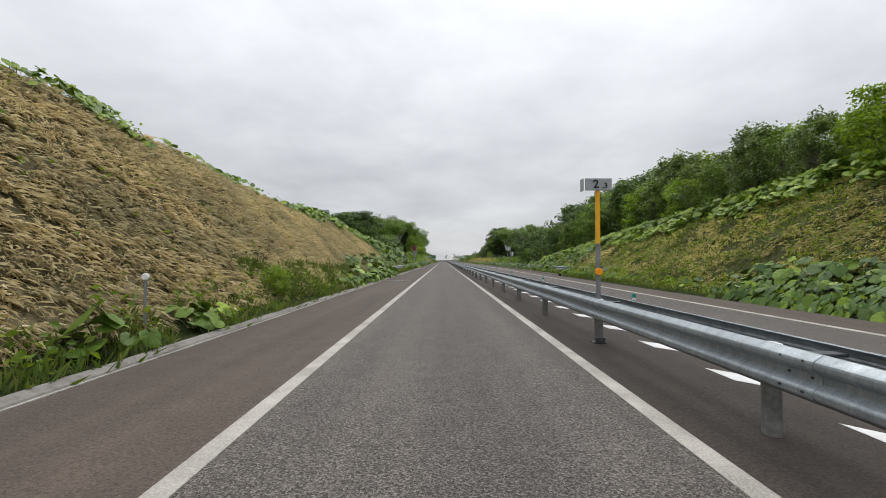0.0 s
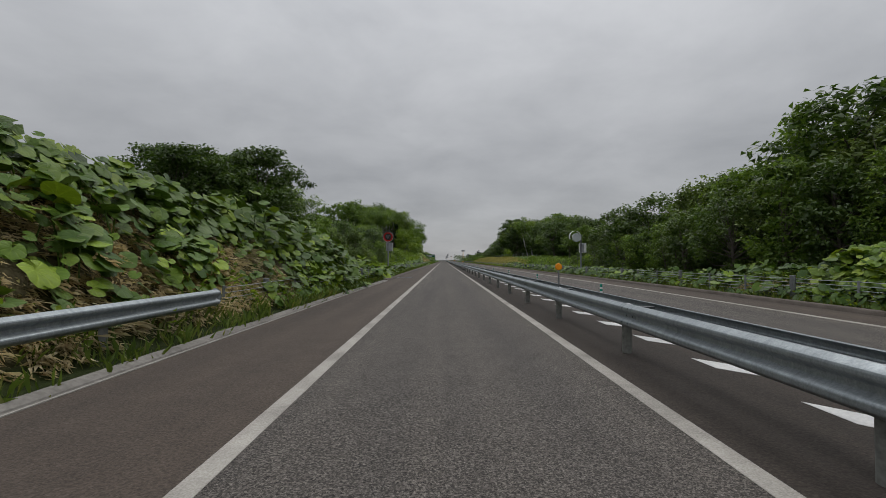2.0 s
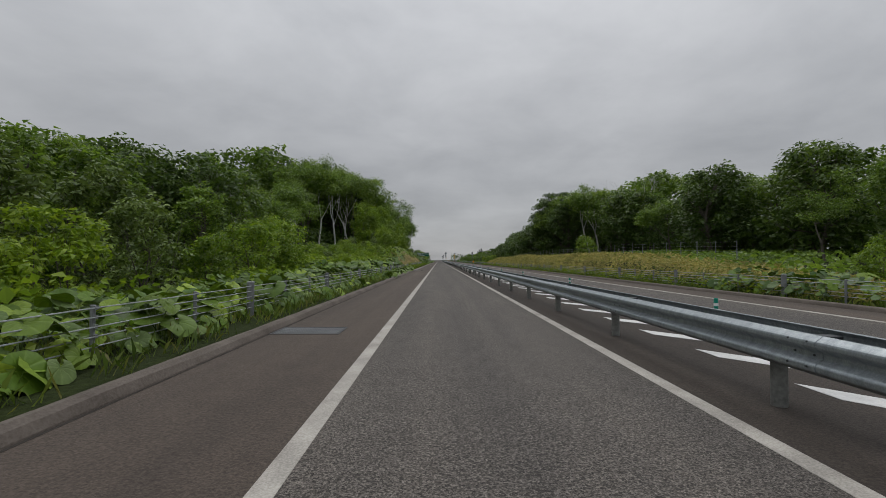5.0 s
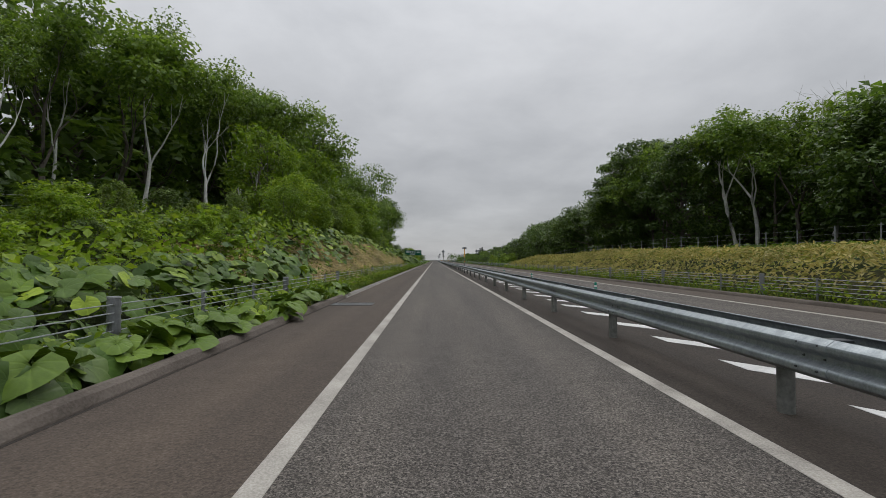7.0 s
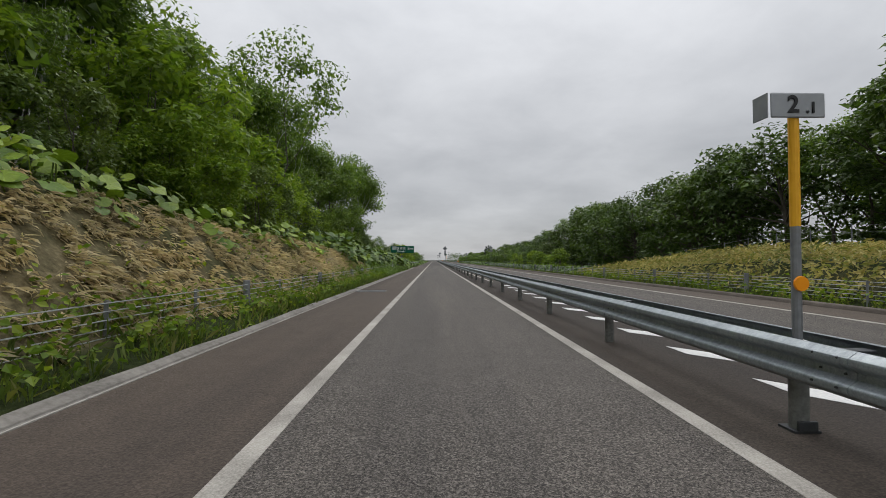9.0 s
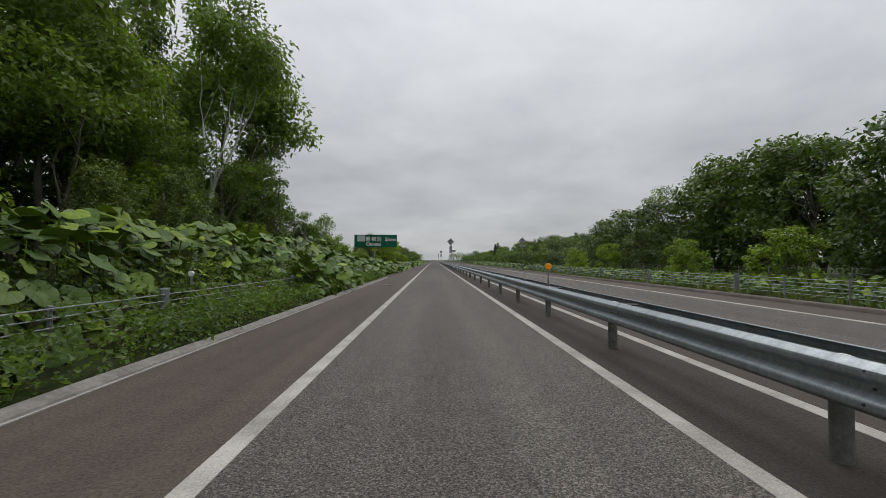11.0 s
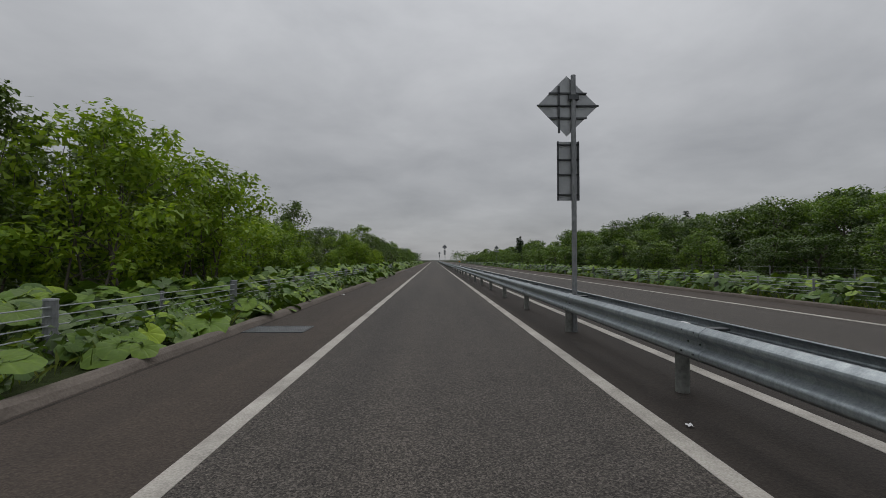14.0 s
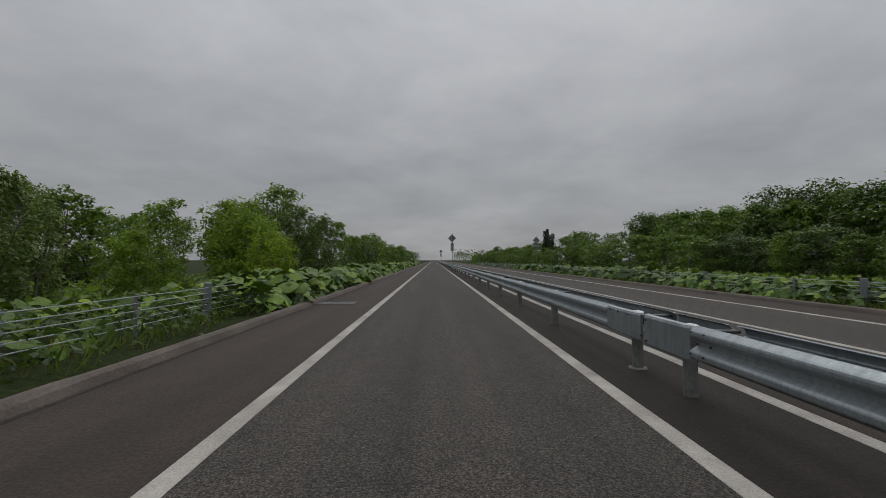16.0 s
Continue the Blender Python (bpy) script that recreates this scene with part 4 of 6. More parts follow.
DIAMOND = np.array([(0, 0, 0), (0.45, 0.34, 0.1), (1, 0, -0.05), (0.45, -0.34, 0.1)])
DIAMOND_F = np.array([(0, 1, 2, 3)])
SPRIG = np.array([(0, 0.06, 0), (0.5, 0.42, 0.08), (1, -0.12, -0.05)])
SPRIG_F = np.array([(0, 1, 2)])
BLADE = np.array([(0, -0.35, 0), (0.1, 0.5, 0.03), (1, 0.0, -0.06), (0.6, -0.4, 0.1)])
BLADE_F = np.array([(0, 1, 2, 3)])
def round_leaf(seed, seg=10, rings=2):
    """A butterbur leaf: round, notched at the stalk, funnel-shaped, with ribs and a wavy rim."""
    r = rng_of(seed)
    v, f = [(-0.14, 0, -0.07)], []
    a0, a1, a2 = r.uniform(0, 6.28, 3)
    bow = r.uniform(.16, .4)
    for j in range(rings):
        rad = (j + 1) / rings
        for i in range(seg):
            ang = math.radians(-166 + 332 * i / (seg - 1))
            rr = rad * (0.5 + 0.022 * math.sin(3 * ang + a0) + 0.02 * math.sin(5 * ang + a1)) * (1 if abs(ang) < 2.6 else 0.9)
            rim = 0.035 * math.sin(3 * ang + a2) + 0.012 * math.sin(6 * ang + a1)
            x, y = rr * math.cos(ang), rr * math.sin(ang)
            z = 0.05 * rad - bow * (x * x + 0.6 * y * y) * 1.3 + rim * rad ** 3
            v.append((x, y, z))
    for i in range(seg - 1):
        f.append((0, 1 + i, 2 + i, 2 + i))
        for j in range(rings - 1):
            o = 1 + j * seg
            f.append((o + i, o + seg + i, o + seg + i + 1, o + i + 1))
    return np.array(v), f
def leaf_uv(me, local):
    """Keeps each leaf's own plane as its texture plane, for the ribs."""
    uv = me.uv_layers.new(name="leaf")
    idx = np.zeros(len(me.loops), dtype=np.int32)
    me.loops.foreach_get("vertex_index", idx)
    uv.data.foreach_set("uv", np.asarray(local, np.float32)[idx].ravel())
def fuki_faces(f):
    return [tuple(dict.fromkeys(q)) for q in f]

# zones of butterbur: y0, y1, nearest and farthest distance from the kerb, height, leaves per square metre
FUKI_L = [(6, 7.3, .2, .9, .5, 6), (8, 9.2, .2, .9, .42, 8), (21, 28, .2, 1.6, .5, 7), (27, 35, .2, 2.4, .75, 10), (34, 40.5, .15, 2.4, .8, 12), (40, 57, 1.35, 2.6, .6, 9, 1.2), (48, 56, 1.6, 6.0, .85, 18, 1.2), (55, 61, 2.4, 7.0, .95, 19), (60, 71, 1.45, 7.0, 1.9, 19), (57, 66, .7, 2.0, .6, 9), (63, 70.5, .15, 2.0, .7, 11), (69, 79, 1.45, 6, 1.5, 14), (75, 82, .15, 2.2, .85, 13), (80, 90, 1.2, 2.8, .5, 6),
          (86, 98, .95, 2.8, .6, 6), (96, 126, .95, 3.6, .75, 9, 1.3), (126, 144, .6, 5, .85, 9, 1.3), (142, 175, .3, 3.4, .85, 19, 1.45), (150, 175, 3.4, 6, .6, 4), (174, 188, 2.3, 5, .65, 13), (228, 250, .9, 4.5, 1.4, 12, 1.2), (246, 262, 1.1, 4.5, 1.4, 13, 1.25), (260, 269, .12, 4.5, 1.5, 13), (268, 277, 1.1, 8, .95, 13, 1.2),
          (276, 290, .12, 8, 1.25, 15, .7), (290, 301, .12, 8, .9, 13, 1.05), (300, 313, .15, 8, .95, 14, .95), (312, 319, .3, 3.6, .85, 11, 1.1), (318, 331, .1, 1.2, .62, 14, .2), (318, 331, 1.1, 3.8, .85, 15, 1.6), (329, 336, .9, 4.5, .9, 13, 1.0), (335, 346, .12, 4.5, .95, 16, 1.15), (345.5, 353.8, -.2, 4.5, 1.0, 20, .1), (352, 359, 1.3, 6, .6, 8, 1.4), (358, 367, 1.3, 4.5, .55, 9, 1.4),
          (366, 420, .15, 3, .95, 12), (420, 500, .3, 3, .9, 6)]
FUKI_R = [(3, 17, .15, 2.4, .75, 24, .3), (17, 30, .5, 1.6, .45, 4), (30, 42, .6, 2.0, .6, 5), (41, 58, .6, 5, .7, 8), (56, 132, .5, 3.0, .7, 12), (132, 142, .9, 1.6, .4, 4), (240, 300, .9, 3.4, .6, 8), (300, 420, .35, 3.4, .75, 12, .25), (420, 500, 1.0, 3.0, .6, 5)]
def fuki_points(zones, side, rng):
    out = []
    for y0, y1, s0, s1, h, dens, *front in zones:
        begin = front[0] if front else s0 - 0.15
        n = int((y1 - y0) * (s1 - s0) * dens * 1.6)
        y, s, u = rng.uniform(y0, y1, n), rng.uniform(s0, s1, n), rng.random(n)
        # the edge of the bed wanders
        s = s + np.array([max(0, noise.noise(Vector((yy * 0.55, side * 3.0, 4.0)))) * 0.9 for yy in y]) * (s0 > 0.2)
        clump = np.array([noise.noise(Vector((yy * 0.8, ss * 0.8, 7.0 + side))) for yy, ss in zip(y, s)])
        keep = ((clump > -0.16) | (rng.random(n) < 0.28)) & (rng.random(n) < 0.96)
        for yy, ss, uu, cc in zip(y[keep], s[keep], u[keep], clump[keep]):
            x = -4.05 - ss if side < 0 else edge_r(yy) + ss
            rise = smooth01((ss - begin) / 0.8)
            top = (0.25 * min(h, 1.0) + (h - 0.25 * min(h, 1.0)) * rise) * (0.85 + 0.5 * cc)
            z = land(x, yy) + top * (1 - 0.8 * uu ** 1.6) + 0.05
            out.append((x, yy, z, rise, uu, min(1.05, max(.7, h / .8))))
    return np.array(out)
def crest_points(side, y0, y1, dens, width, h, rng):
    n = int((y1 - y0) * width * dens)
    out = []
    for y in rng.uniform(y0, y1, n):
        hb = bank_l(y) if side < 0 else bank_r(y)
        run = (0.7 + run_l(y)) if side < 0 else (0.9 + hb * 1.3)
        s = run + rng.uniform(-0.45, 0.75) * width + noise.noise(Vector((y * 0.4, 0, side))) * 0.8
        if noise.noise(Vector((y * 0.5, s * 0.3, 11.0))) < -0.25:
            continue
        x = -4.4 - s if side < 0 else edge_r(y) + 0.35 + s
        dome = max(0.15, 1 - ((s - run - 0.1 * width) / (0.75 * width)) ** 2)
        out.append((x, y, land(x, y) + 0.06 + h * dome * (1 - 0.7 * rng.random() ** 2), 1.0, rng.random(), 0.95))
    return np.array(out)
def fuki_bed(name, pts, side, seed, label, seg=10, mat=None):
    """A bed of butterbur joined as one mass; leaves face the light and the road."""
    r = rng_of(seed)
    n = len(pts)
    # blades lie like shingles: turned to the road and the light, tips hanging outward
    slope = np.array([min(1.0, max(0.0, (bank_l(y) if side < 0 else bank_r(y)) / 2.5)) * 0.5 for y in pts[:, 1]])
    out = 0.16 + slope + (1 - pts[:, 3]) * 0.95
    nor = np.stack([-side * out + r.normal(0, .45, n), -0.12 + r.normal(0, .45, n), np.ones(n)], 1)
    az = r.normal(0, .9, n)
    ax = np.stack([-side * np.cos(az), np.sin(az), r.normal(-0.3, .2, n)], 1)
    a, s, nn = frames_for(nor, ax)
    size = (0.21 + 0.33 * r.random(n) ** 1.3) * pts[:, 5] * (0.85 + 0.25 * (1 - pts[:, 4]))
    allv, allf, local, base = [], [], [], 0
    # blades deep in the bed are plainer than those beside the road
    edge = np.abs(pts[:, 0]) < 8.2
    for k in range(14):
        m = (np.arange(n) % 7 == k % 7) & (edge if k < 7 else ~edge)
        if not m.any():
            continue
        t, tf = round_leaf(40 + k % 7, seg if k < 7 else 8)
        q = np.array(tf)
        v, f = scatter(t, q, pts[m, :3], a[m], s[m], nn[m], size[m])
        allv.append(v)
        allf += fuki_faces((f + base).tolist())
        local.append(np.tile(t[:, :2], (int(m.sum()), 1)))
        base += len(v)
    # stalks under some of the leaves
    m = np.arange(n) % 9 == 0
    foot = pts[m, :3].copy()
    foot[:, 2] = [land(x, y) - 0.03 for x, y in foot[:, :2]]
    foot[:, :2] += r.normal(0, .1, (len(foot), 2))
    for p, q in zip(pts[m, :3], foot):
        w = 0.012
        allv.append(np.array([q + (w, 0, 0), q + (-w, w, 0), q + (-w, -w, 0), p + (w, 0, -.03), p + (-w, w, -.03), p + (-w, -w, -.03)]))
        allf += [(base, base + 1, base + 4, base + 3), (base + 1, base + 2, base + 5, base + 4), (base + 2, base, base + 3, base + 5)]
        local.append(np.tile([(0.3, 0.02)], (6, 1)))
        base += 6
    ob = link_mesh(name, np.concatenate(allv), allf, mat or M_FUKI, smooth=True)
    leaf_uv(ob.data, np.concatenate(local))
    return tagged(ob, label, "butterbur", kind="stuff")
R_F = rng_of(5)
fuki_bed("butterbur_bed", fuki_points(FUKI_L, -1, R_F), -1, 11, "dense butterbur with large round green leaves along the verge", 15)
fuki_bed("butterbur_bed", fuki_points(FUKI_R, 1, R_F), 1, 12, "butterbur with round green leaves across the road", 7)
fuki_bed("butterbur_bed", np.concatenate([crest_points(-1, -6, 9.5, 40, 2.2, .55, R_F), crest_points(-1, 9.5, 16, 40, 2.2, .55, R_F), crest_points(-1, 18, 33, 12, 1.4, .4, R_F), crest_points(-1, 32, 50, 32, 2.0, .6, R_F), crest_points(-1, 50, 64, 20, 2.2, .9, R_F), crest_points(-1, 172, 240, 9, 2.2, .7, R_F)]), -1, 13, "butterbur leaves along the top of the cut bank", 10, M_FUKI_LIGHT)
fuki_bed("butterbur_bed", crest_points(1, -4, 60, 54, 2.6, .95, R_F), 1, 14, "butterbur leaves along the top of the opposite bank", 6, M_FUKI_LIGHT)

def butterbur_plants():
    """Single plants at the kerb, each leaf a piece of its own."""
    r = rng_of(61)
    leaves = []
    for k in range(5):
        v, f = round_leaf(70 + k, 15, 3)
        me = bpy.data.meshes.new("leaf")
        me.from_pydata(v.tolist(), [], fuki_faces(f))
        me.shade_smooth()
        leaf_uv(me, v[:, :2])
        me.materials.append(M_FUKI)
        leaves.append(me)
    bm = tube(bmesh.new(), [(0, 0, 0), (0.02, 0, 0.5), (0.0, 0, 1.0)], [0.016, 0.013, 0.009], 5, False)
    stalk = bpy.data.meshes.new("stalk")
    bm.to_mesh(stalk)
    bm.free()
    stalk.materials.append(M_STEM)
    spots = []
    for y0, y1, step, s0, h in ((6.3, 7.2, 1.2, .45, .5), (8.3, 9, 1.4, .4, .42), (27, 34, 1.4, .45, .5), (34.5, 40, .9, .35, .6), (60, 70, 2.0, .9, .8), (87, 98, 2.5, 1.0, .5), (98, 126, 1.7, 1.5, .6),
                               (144, 174, 1.2, .3, .38), (261, 268, 1.1, .4, .8), (277, 300, 0.9, .3, .6), (300, 330, 1.9, .3, .38), (336, 353, 1.3, .3, .45), (369, 385, 2.0, .4, .6)):
        for y in np.arange(y0, y1, step):
            spots.append((float(y), s0, h))
    for y, s0, h in spots:
        y += r.uniform(-.4, .4)
        x = edge_l(y) - s0 - r.uniform(0, .45)
        t = thing("butterbur_plant", "butterbur with big round green leaves beside the kerb", "butterbur", (x, y, land(x, y)), "kerbside butterbur")
        for i in range(int(r.integers(6, 10))):
            ang = r.uniform(0, math.tau)
            rad, top = r.uniform(.08, .48), h * r.uniform(.35, 1.25)
            p = Vector((rad * math.cos(ang), rad * math.sin(ang), top))
            size = r.uniform(.3, .66)
            tilt = r.uniform(.15, .75)
            o = new("leaf", leaves[int(r.integers(5))])
            o.parent, o.location, o.scale = t, p, (size, size, size)
            o.rotation_euler = Euler((r.normal(0, .25), tilt, ang + r.normal(0, .35)))
            st = new("stalk", stalk)
            st.parent = t
            st.rotation_euler = p.to_track_quat("Z", "X").to_euler()
            st.scale = (1, 1, p.length * .97)
butterbur_plants()

# ---------------- grasses ----------------
def blades(name, xyz, lean, length, width, mat, label, category, seed, up=1.0):
    r = rng_of(seed)
    n = len(xyz)
    ax = np.stack([lean[0] + r.normal(0, .45, n), lean[1] + r.normal(0, .45, n), up + r.normal(0, .3, n)], 1)
    nor = np.stack([r.normal(0, 1, n), r.normal(0, 1, n), r.uniform(0.2, 1, n)], 1)
    a, s, nn = frames_for(nor, ax)
    a = ax / np.linalg.norm(ax, axis=1, keepdims=True)
    s = np.cross(nor, a)
    s /= np.linalg.norm(s, axis=1, keepdims=True) + 1e-9
    nn = np.cross(a, s)
    L = r.uniform(length[0], length[1], n)
    v, f = scatter(BLADE, BLADE_F, xyz, a, s, nn, L, width)
    return tagged(link_mesh(name, v, f, mat), label, category, kind="stuff")
def verge_points(side, y0, y1, s0, s1, dens, rng, clump=0.0, freq=0.9):
    n = int((y1 - y0) * (s1 - s0) * dens)
    y, s = rng.uniform(y0, y1, n), rng.uniform(s0, s1, n)
    out = []
    for yy, ss in zip(y, s):
        if clump > -1 and noise.noise(Vector((yy * freq, ss * freq, 3.0 + side))) < clump:
            continue
        x = -4.25 - ss if side < 0 else edge_r(yy) + 0.25 + ss
        out.append((x, yy, land(x, yy) - 0.02))
    return np.array(out) if out else np.zeros((0, 3))
def slope_points(side, y0, y1, dens, lo, hi, rng, clump, freq):
    """Points on the face of a bank, from its foot (0) to its top (1)."""
    out = []
    n = int((y1 - y0) * 6.5 * dens)
    for y in rng.uniform(y0, y1, n):
        hb = bank_l(y) if side < 0 else bank_r(y)
        run = run_l(y) if side < 0 else hb * 1.3
        if rng.random() > run / 7.5:
            continue
        t = rng.uniform(lo, hi)
        s = (0.7 if side < 0 else 0.9) + t * run
        x = -4.4 - s if side < 0 else edge_r(y) + 0.35 + s
        if noise.noise(Vector((y * freq, t * run * freq * 1.4, 21.0))) < clump:
            continue
        out.append((x, y, land(x, y) + 0.02))
    return np.array(out)
R_G = rng_of(9)
def tufts(name, feet, side, per, length, width, mat, label, seed):
    """Tufts of dead grass combed down the slope: each fans out from its foot and droops."""
    r = rng_of(seed)
    n = len(feet)
    c = np.repeat(feet, per, axis=0)
    m = len(c)
    swirl = np.repeat(np.array([noise.noise(Vector((p[1] * 0.9, p[2] * 1.1, 3.0))) for p in feet]) * 1.1 - 0.35, per)
    fan = r.normal(0, .42, m) + swirl
    down = -side
    slope = np.stack([down * np.cos(fan) * 0.72, np.sin(fan), -np.cos(fan) * 0.62], 1)
    out = np.array([down * 0.6, 0, 0.75])
    k = r.uniform(.1, .75, m)[:, None]
    ax = slope + out * k
    ax /= np.linalg.norm(ax, axis=1, keepdims=True)
    nor = out[None] * 1.0 + r.normal(0, .35, (m, 3))
    sd = np.cross(nor, ax)
    sd /= np.linalg.norm(sd, axis=1, keepdims=True) + 1e-9
    c = c + out * r.uniform(-.02, .05, m)[:, None] + r.normal(0, .05, (m, 3))
    v, f = scatter(BLADE, BLADE_F, c, ax, sd, np.cross(ax, sd), r.uniform(length[0], length[1], m), width)
    return tagged(link_mesh(name, v, f, mat), label, "dry grass", kind="stuff")
tufts("dry_grass", np.concatenate([slope_points(-1, -4, 60, 40, 0.02, 1.0, R_G, -0.6, 1.2), slope_points(-1, 170, 234, 26, 0.05, 1.0, R_G, -0.4, 1.2)]), -1, 13, (.13, .34), .15, M_STRAW, "matted dry straw-coloured grass hanging on the cut bank", 31)
tufts("dry_grass", slope_points(1, -8, 54, 30, 0.0, 1.0, R_G, -0.18, 0.6), 1, 8, (.18, .4), .13, M_SASA, "dry grass among green weeds on the opposite bank", 32)
tufts("dry_grass", slope_points(1, 38, 64, 34, 0.4, 0.95, R_G, -0.3, 0.8), 1, 9, (.15, .32), .14, M_STRAW, "matted brown grass on a bare patch of the opposite bank", 35)
green = [verge_points(-1, -12, 70, .1, 1.3, 130, R_G, -0.2), verge_points(-1, 70, 145, .3, 2.4, 70, R_G, -0.3), verge_points(-1, 165, 240, .05, 1.4, 120, R_G, -0.2), verge_points(-1, 240, 420, .3, 1.6, 40, R_G, -0.2)]
green.append(slope_points(-1, 13, 28, 120, 0, .2, R_G, -0.1, 0.7))
blades("verge_grass", np.concatenate(green), (0.1, 0), (.14, .42), .055, M_GRASS, "green grass along the foot of the verge", "grass", 33)
green = [verge_points(1, -12, 70, .1, 1.5, 70, R_G, -0.3), verge_points(1, 70, 420, .1, 1.6, 45, R_G, -0.3), slope_points(1, -4, 55, 60, 0, 1, R_G, -0.2, 1.0)]
blades("verge_grass", np.concatenate(green), (-0.1, 0), (.14, .4), .06, M_GRASS, "green grass and weeds across the road", "grass", 34)
def weeds(name, pts, h, size, mat, label, seed):
    r = rng_of(seed)
    n = len(pts)
    p = pts + np.stack([r.normal(0, .08, n), r.normal(0, .08, n), h * r.random(n) ** .7], 1)
    nor = np.stack([r.normal(0, .6, n), r.normal(0, .6, n), r.uniform(.3, 1, n)], 1)
    ax = np.stack([r.normal(0, 1, n), r.normal(0, 1, n), r.normal(-.1, .3, n)], 1)
    a, s, nn = frames_for(nor, ax)
    v, f = scatter(DIAMOND, DIAMOND_F, p, a, s, nn, r.uniform(size[0], size[1], n))
    return tagged(link_mesh(name, v, f, mat), label, "weeds", kind="stuff")
weeds("weeds", np.concatenate([verge_points(-1, -12, 70, .4, 1.6, 60, R_G, 0.05), slope_points(-1, -12, 60, 12, 0, 1, R_G, 0.22, 0.9), verge_points(-1, 56, 140, 1.0, 4.0, 45, R_G, -0.2),
       verge_points(-1, 140, 176, .5, 9, 50, R_G, -0.1), verge_points(-1, 170, 240, .2, 1.5, 110, R_G, -0.2), slope_points(-1, 170, 235, 25, .0, 1, R_G, 0.12, 0.6)]), .5, (.07, .17), M_WEED,
      "low leafy green weeds on the verge", 41)
weeds("weeds", np.concatenate([verge_points(1, -4, 60, .3, 2.0, 60, R_G, -0.2), slope_points(1, -4, 58, 55, 0, 1, R_G, -0.1, 0.5), verge_points(1, 56, 130, .8, 5.0, 40, R_G, -0.3), verge_points(1, 128, 240, .3, 1.6, 70, R_G, -0.3)]), .5, (.08, .18), M_WEED, "low leafy green weeds across the road", 42)
weeds("weeds", verge_points(-1, 236, 283, .02, 1.9, 420, R_G, -0.32), .62, (.05, .13), M_MIXED, "low leafy weeds crowding below the wire rope fence", 46)
weeds("weeds", np.concatenate([verge_points(-1, 283, 430, .3, 4.5, 40, R_G, -0.2), verge_points(1, 236, 430, .7, 6, 34, R_G, -0.4)]), .55, (.08, .2), M_OAK, "dark leafy weeds along both verges", 44)
weeds("undergrowth", np.concatenate([verge_points(-1, 280, 420, 4.0, 22, 7, R_G, -0.35, .4), verge_points(1, 236, 420, 3.0, 18, 7, R_G, -0.35, .4), verge_points(-1, 84, 150, 3.0, 12, 12, R_G, -0.4, .4), verge_points(1, 60, 150, 4.0, 16, 8, R_G, -0.35, .4), verge_points(1, 148, 236, 9, 19, 8, R_G, -0.5, .4), verge_points(1, 145, 240, 17, 21, 14, R_G, -0.8, .4), verge_points(-1, 142, 190, 8, 18, 9, R_G, -0.4, .4)]), .8, (.2, .42), M_MIXED,
      "rough dark green undergrowth below the trees", 43)
weeds("undergrowth", np.concatenate([verge_points(-1, 142, 182, 3.0, 9.5, 34, R_G, -0.15, .5), verge_points(-1, 84, 142, 3.0, 5.5, 16, R_G, -0.2, .5)]), 1.15, (.14, .3), M_BRIGHT, "leafy bright green shrubs and vines below the birch wood", 45)
def sasa():
    r = rng_of(51)
    pts = verge_points(1, 124, 240, 1.0, 6.0, 75, r, -0.42, 0.7)
    h = np.array([table(y, (124, .3), (140, .7), (150, .8), (225, .8), (240, .4)) for y in pts[:, 1]])
    n = len(pts)
    p = pts + np.stack([r.normal(0, .05, n), r.normal(0, .05, n), h * r.random(n) ** .5], 1)
    nor = np.stack([r.normal(-.35, .5, n), r.normal(-.1, .5, n), r.uniform(.2, 1, n)], 1)
    ax = np.stack([r.normal(-.3, .8, n), r.normal(0, .8, n), r.normal(-.15, .35, n)], 1)
    a, s, nn = frames_for(nor, ax)
    v, f = scatter(DIAMOND, DIAMOND_F, p, a, s, nn, r.uniform(.16, .32, n), .55)
    tagged(link_mesh("bamboo_grass", v, f, M_SASA), "thick yellowed bamboo grass covering the low bank", "bamboo grass", kind="stuff")
sasa()

# ---------------- trees ----------------
def crown_mesh(name, centres, radii, per, size, mat, parent, rng, flat=0.6, droop=-0.1):
    m = len(centres)
    c = np.repeat(centres, per, axis=0)
    rr = np.repeat(radii, per)
    n = len(c)
    d = rng.normal(0, 1, (n, 3))
    d /= np.linalg.norm(d, axis=1, keepdims=True)
    d[:, 2] = np.abs(d[:, 2]) * np.where(rng.random(n) < 0.72, 1, -1)
    rad = rng.random(n) ** 0.4
    p = c + d * (rr * rad)[:, None] * np.array([1, 1, flat])
    nor = d * np.array([.6, .6, 1]) + rng.normal(0, .45, (n, 3)) + np.array([0, 0, .55])
    ax = d * np.array([1, 1, .2]) + rng.normal(0, .6, (n, 3)) + np.array([0, 0, droop])
    a, s, nn = frames_for(nor, ax)
    v, f = scatter(SPRIG, SPRIG_F, p, a, s, nn, rng.uniform(size * .65, size * 1.3, n), np.where(rng.random(n) < .5, 1.25, -1.25)[:, None, None])
    return link_mesh(name, v, f, mat, parent)
def bent(p, q, rng, sag, k=4):
    p, q = Vector(p), Vector(q)
    L = (q - p).length
    off = Vector(rng.normal(0, 1, 3)) * L * sag
    return [p.lerp(q, i / k) + off * math.sin(math.pi * i / k) for i in range(k + 1)]
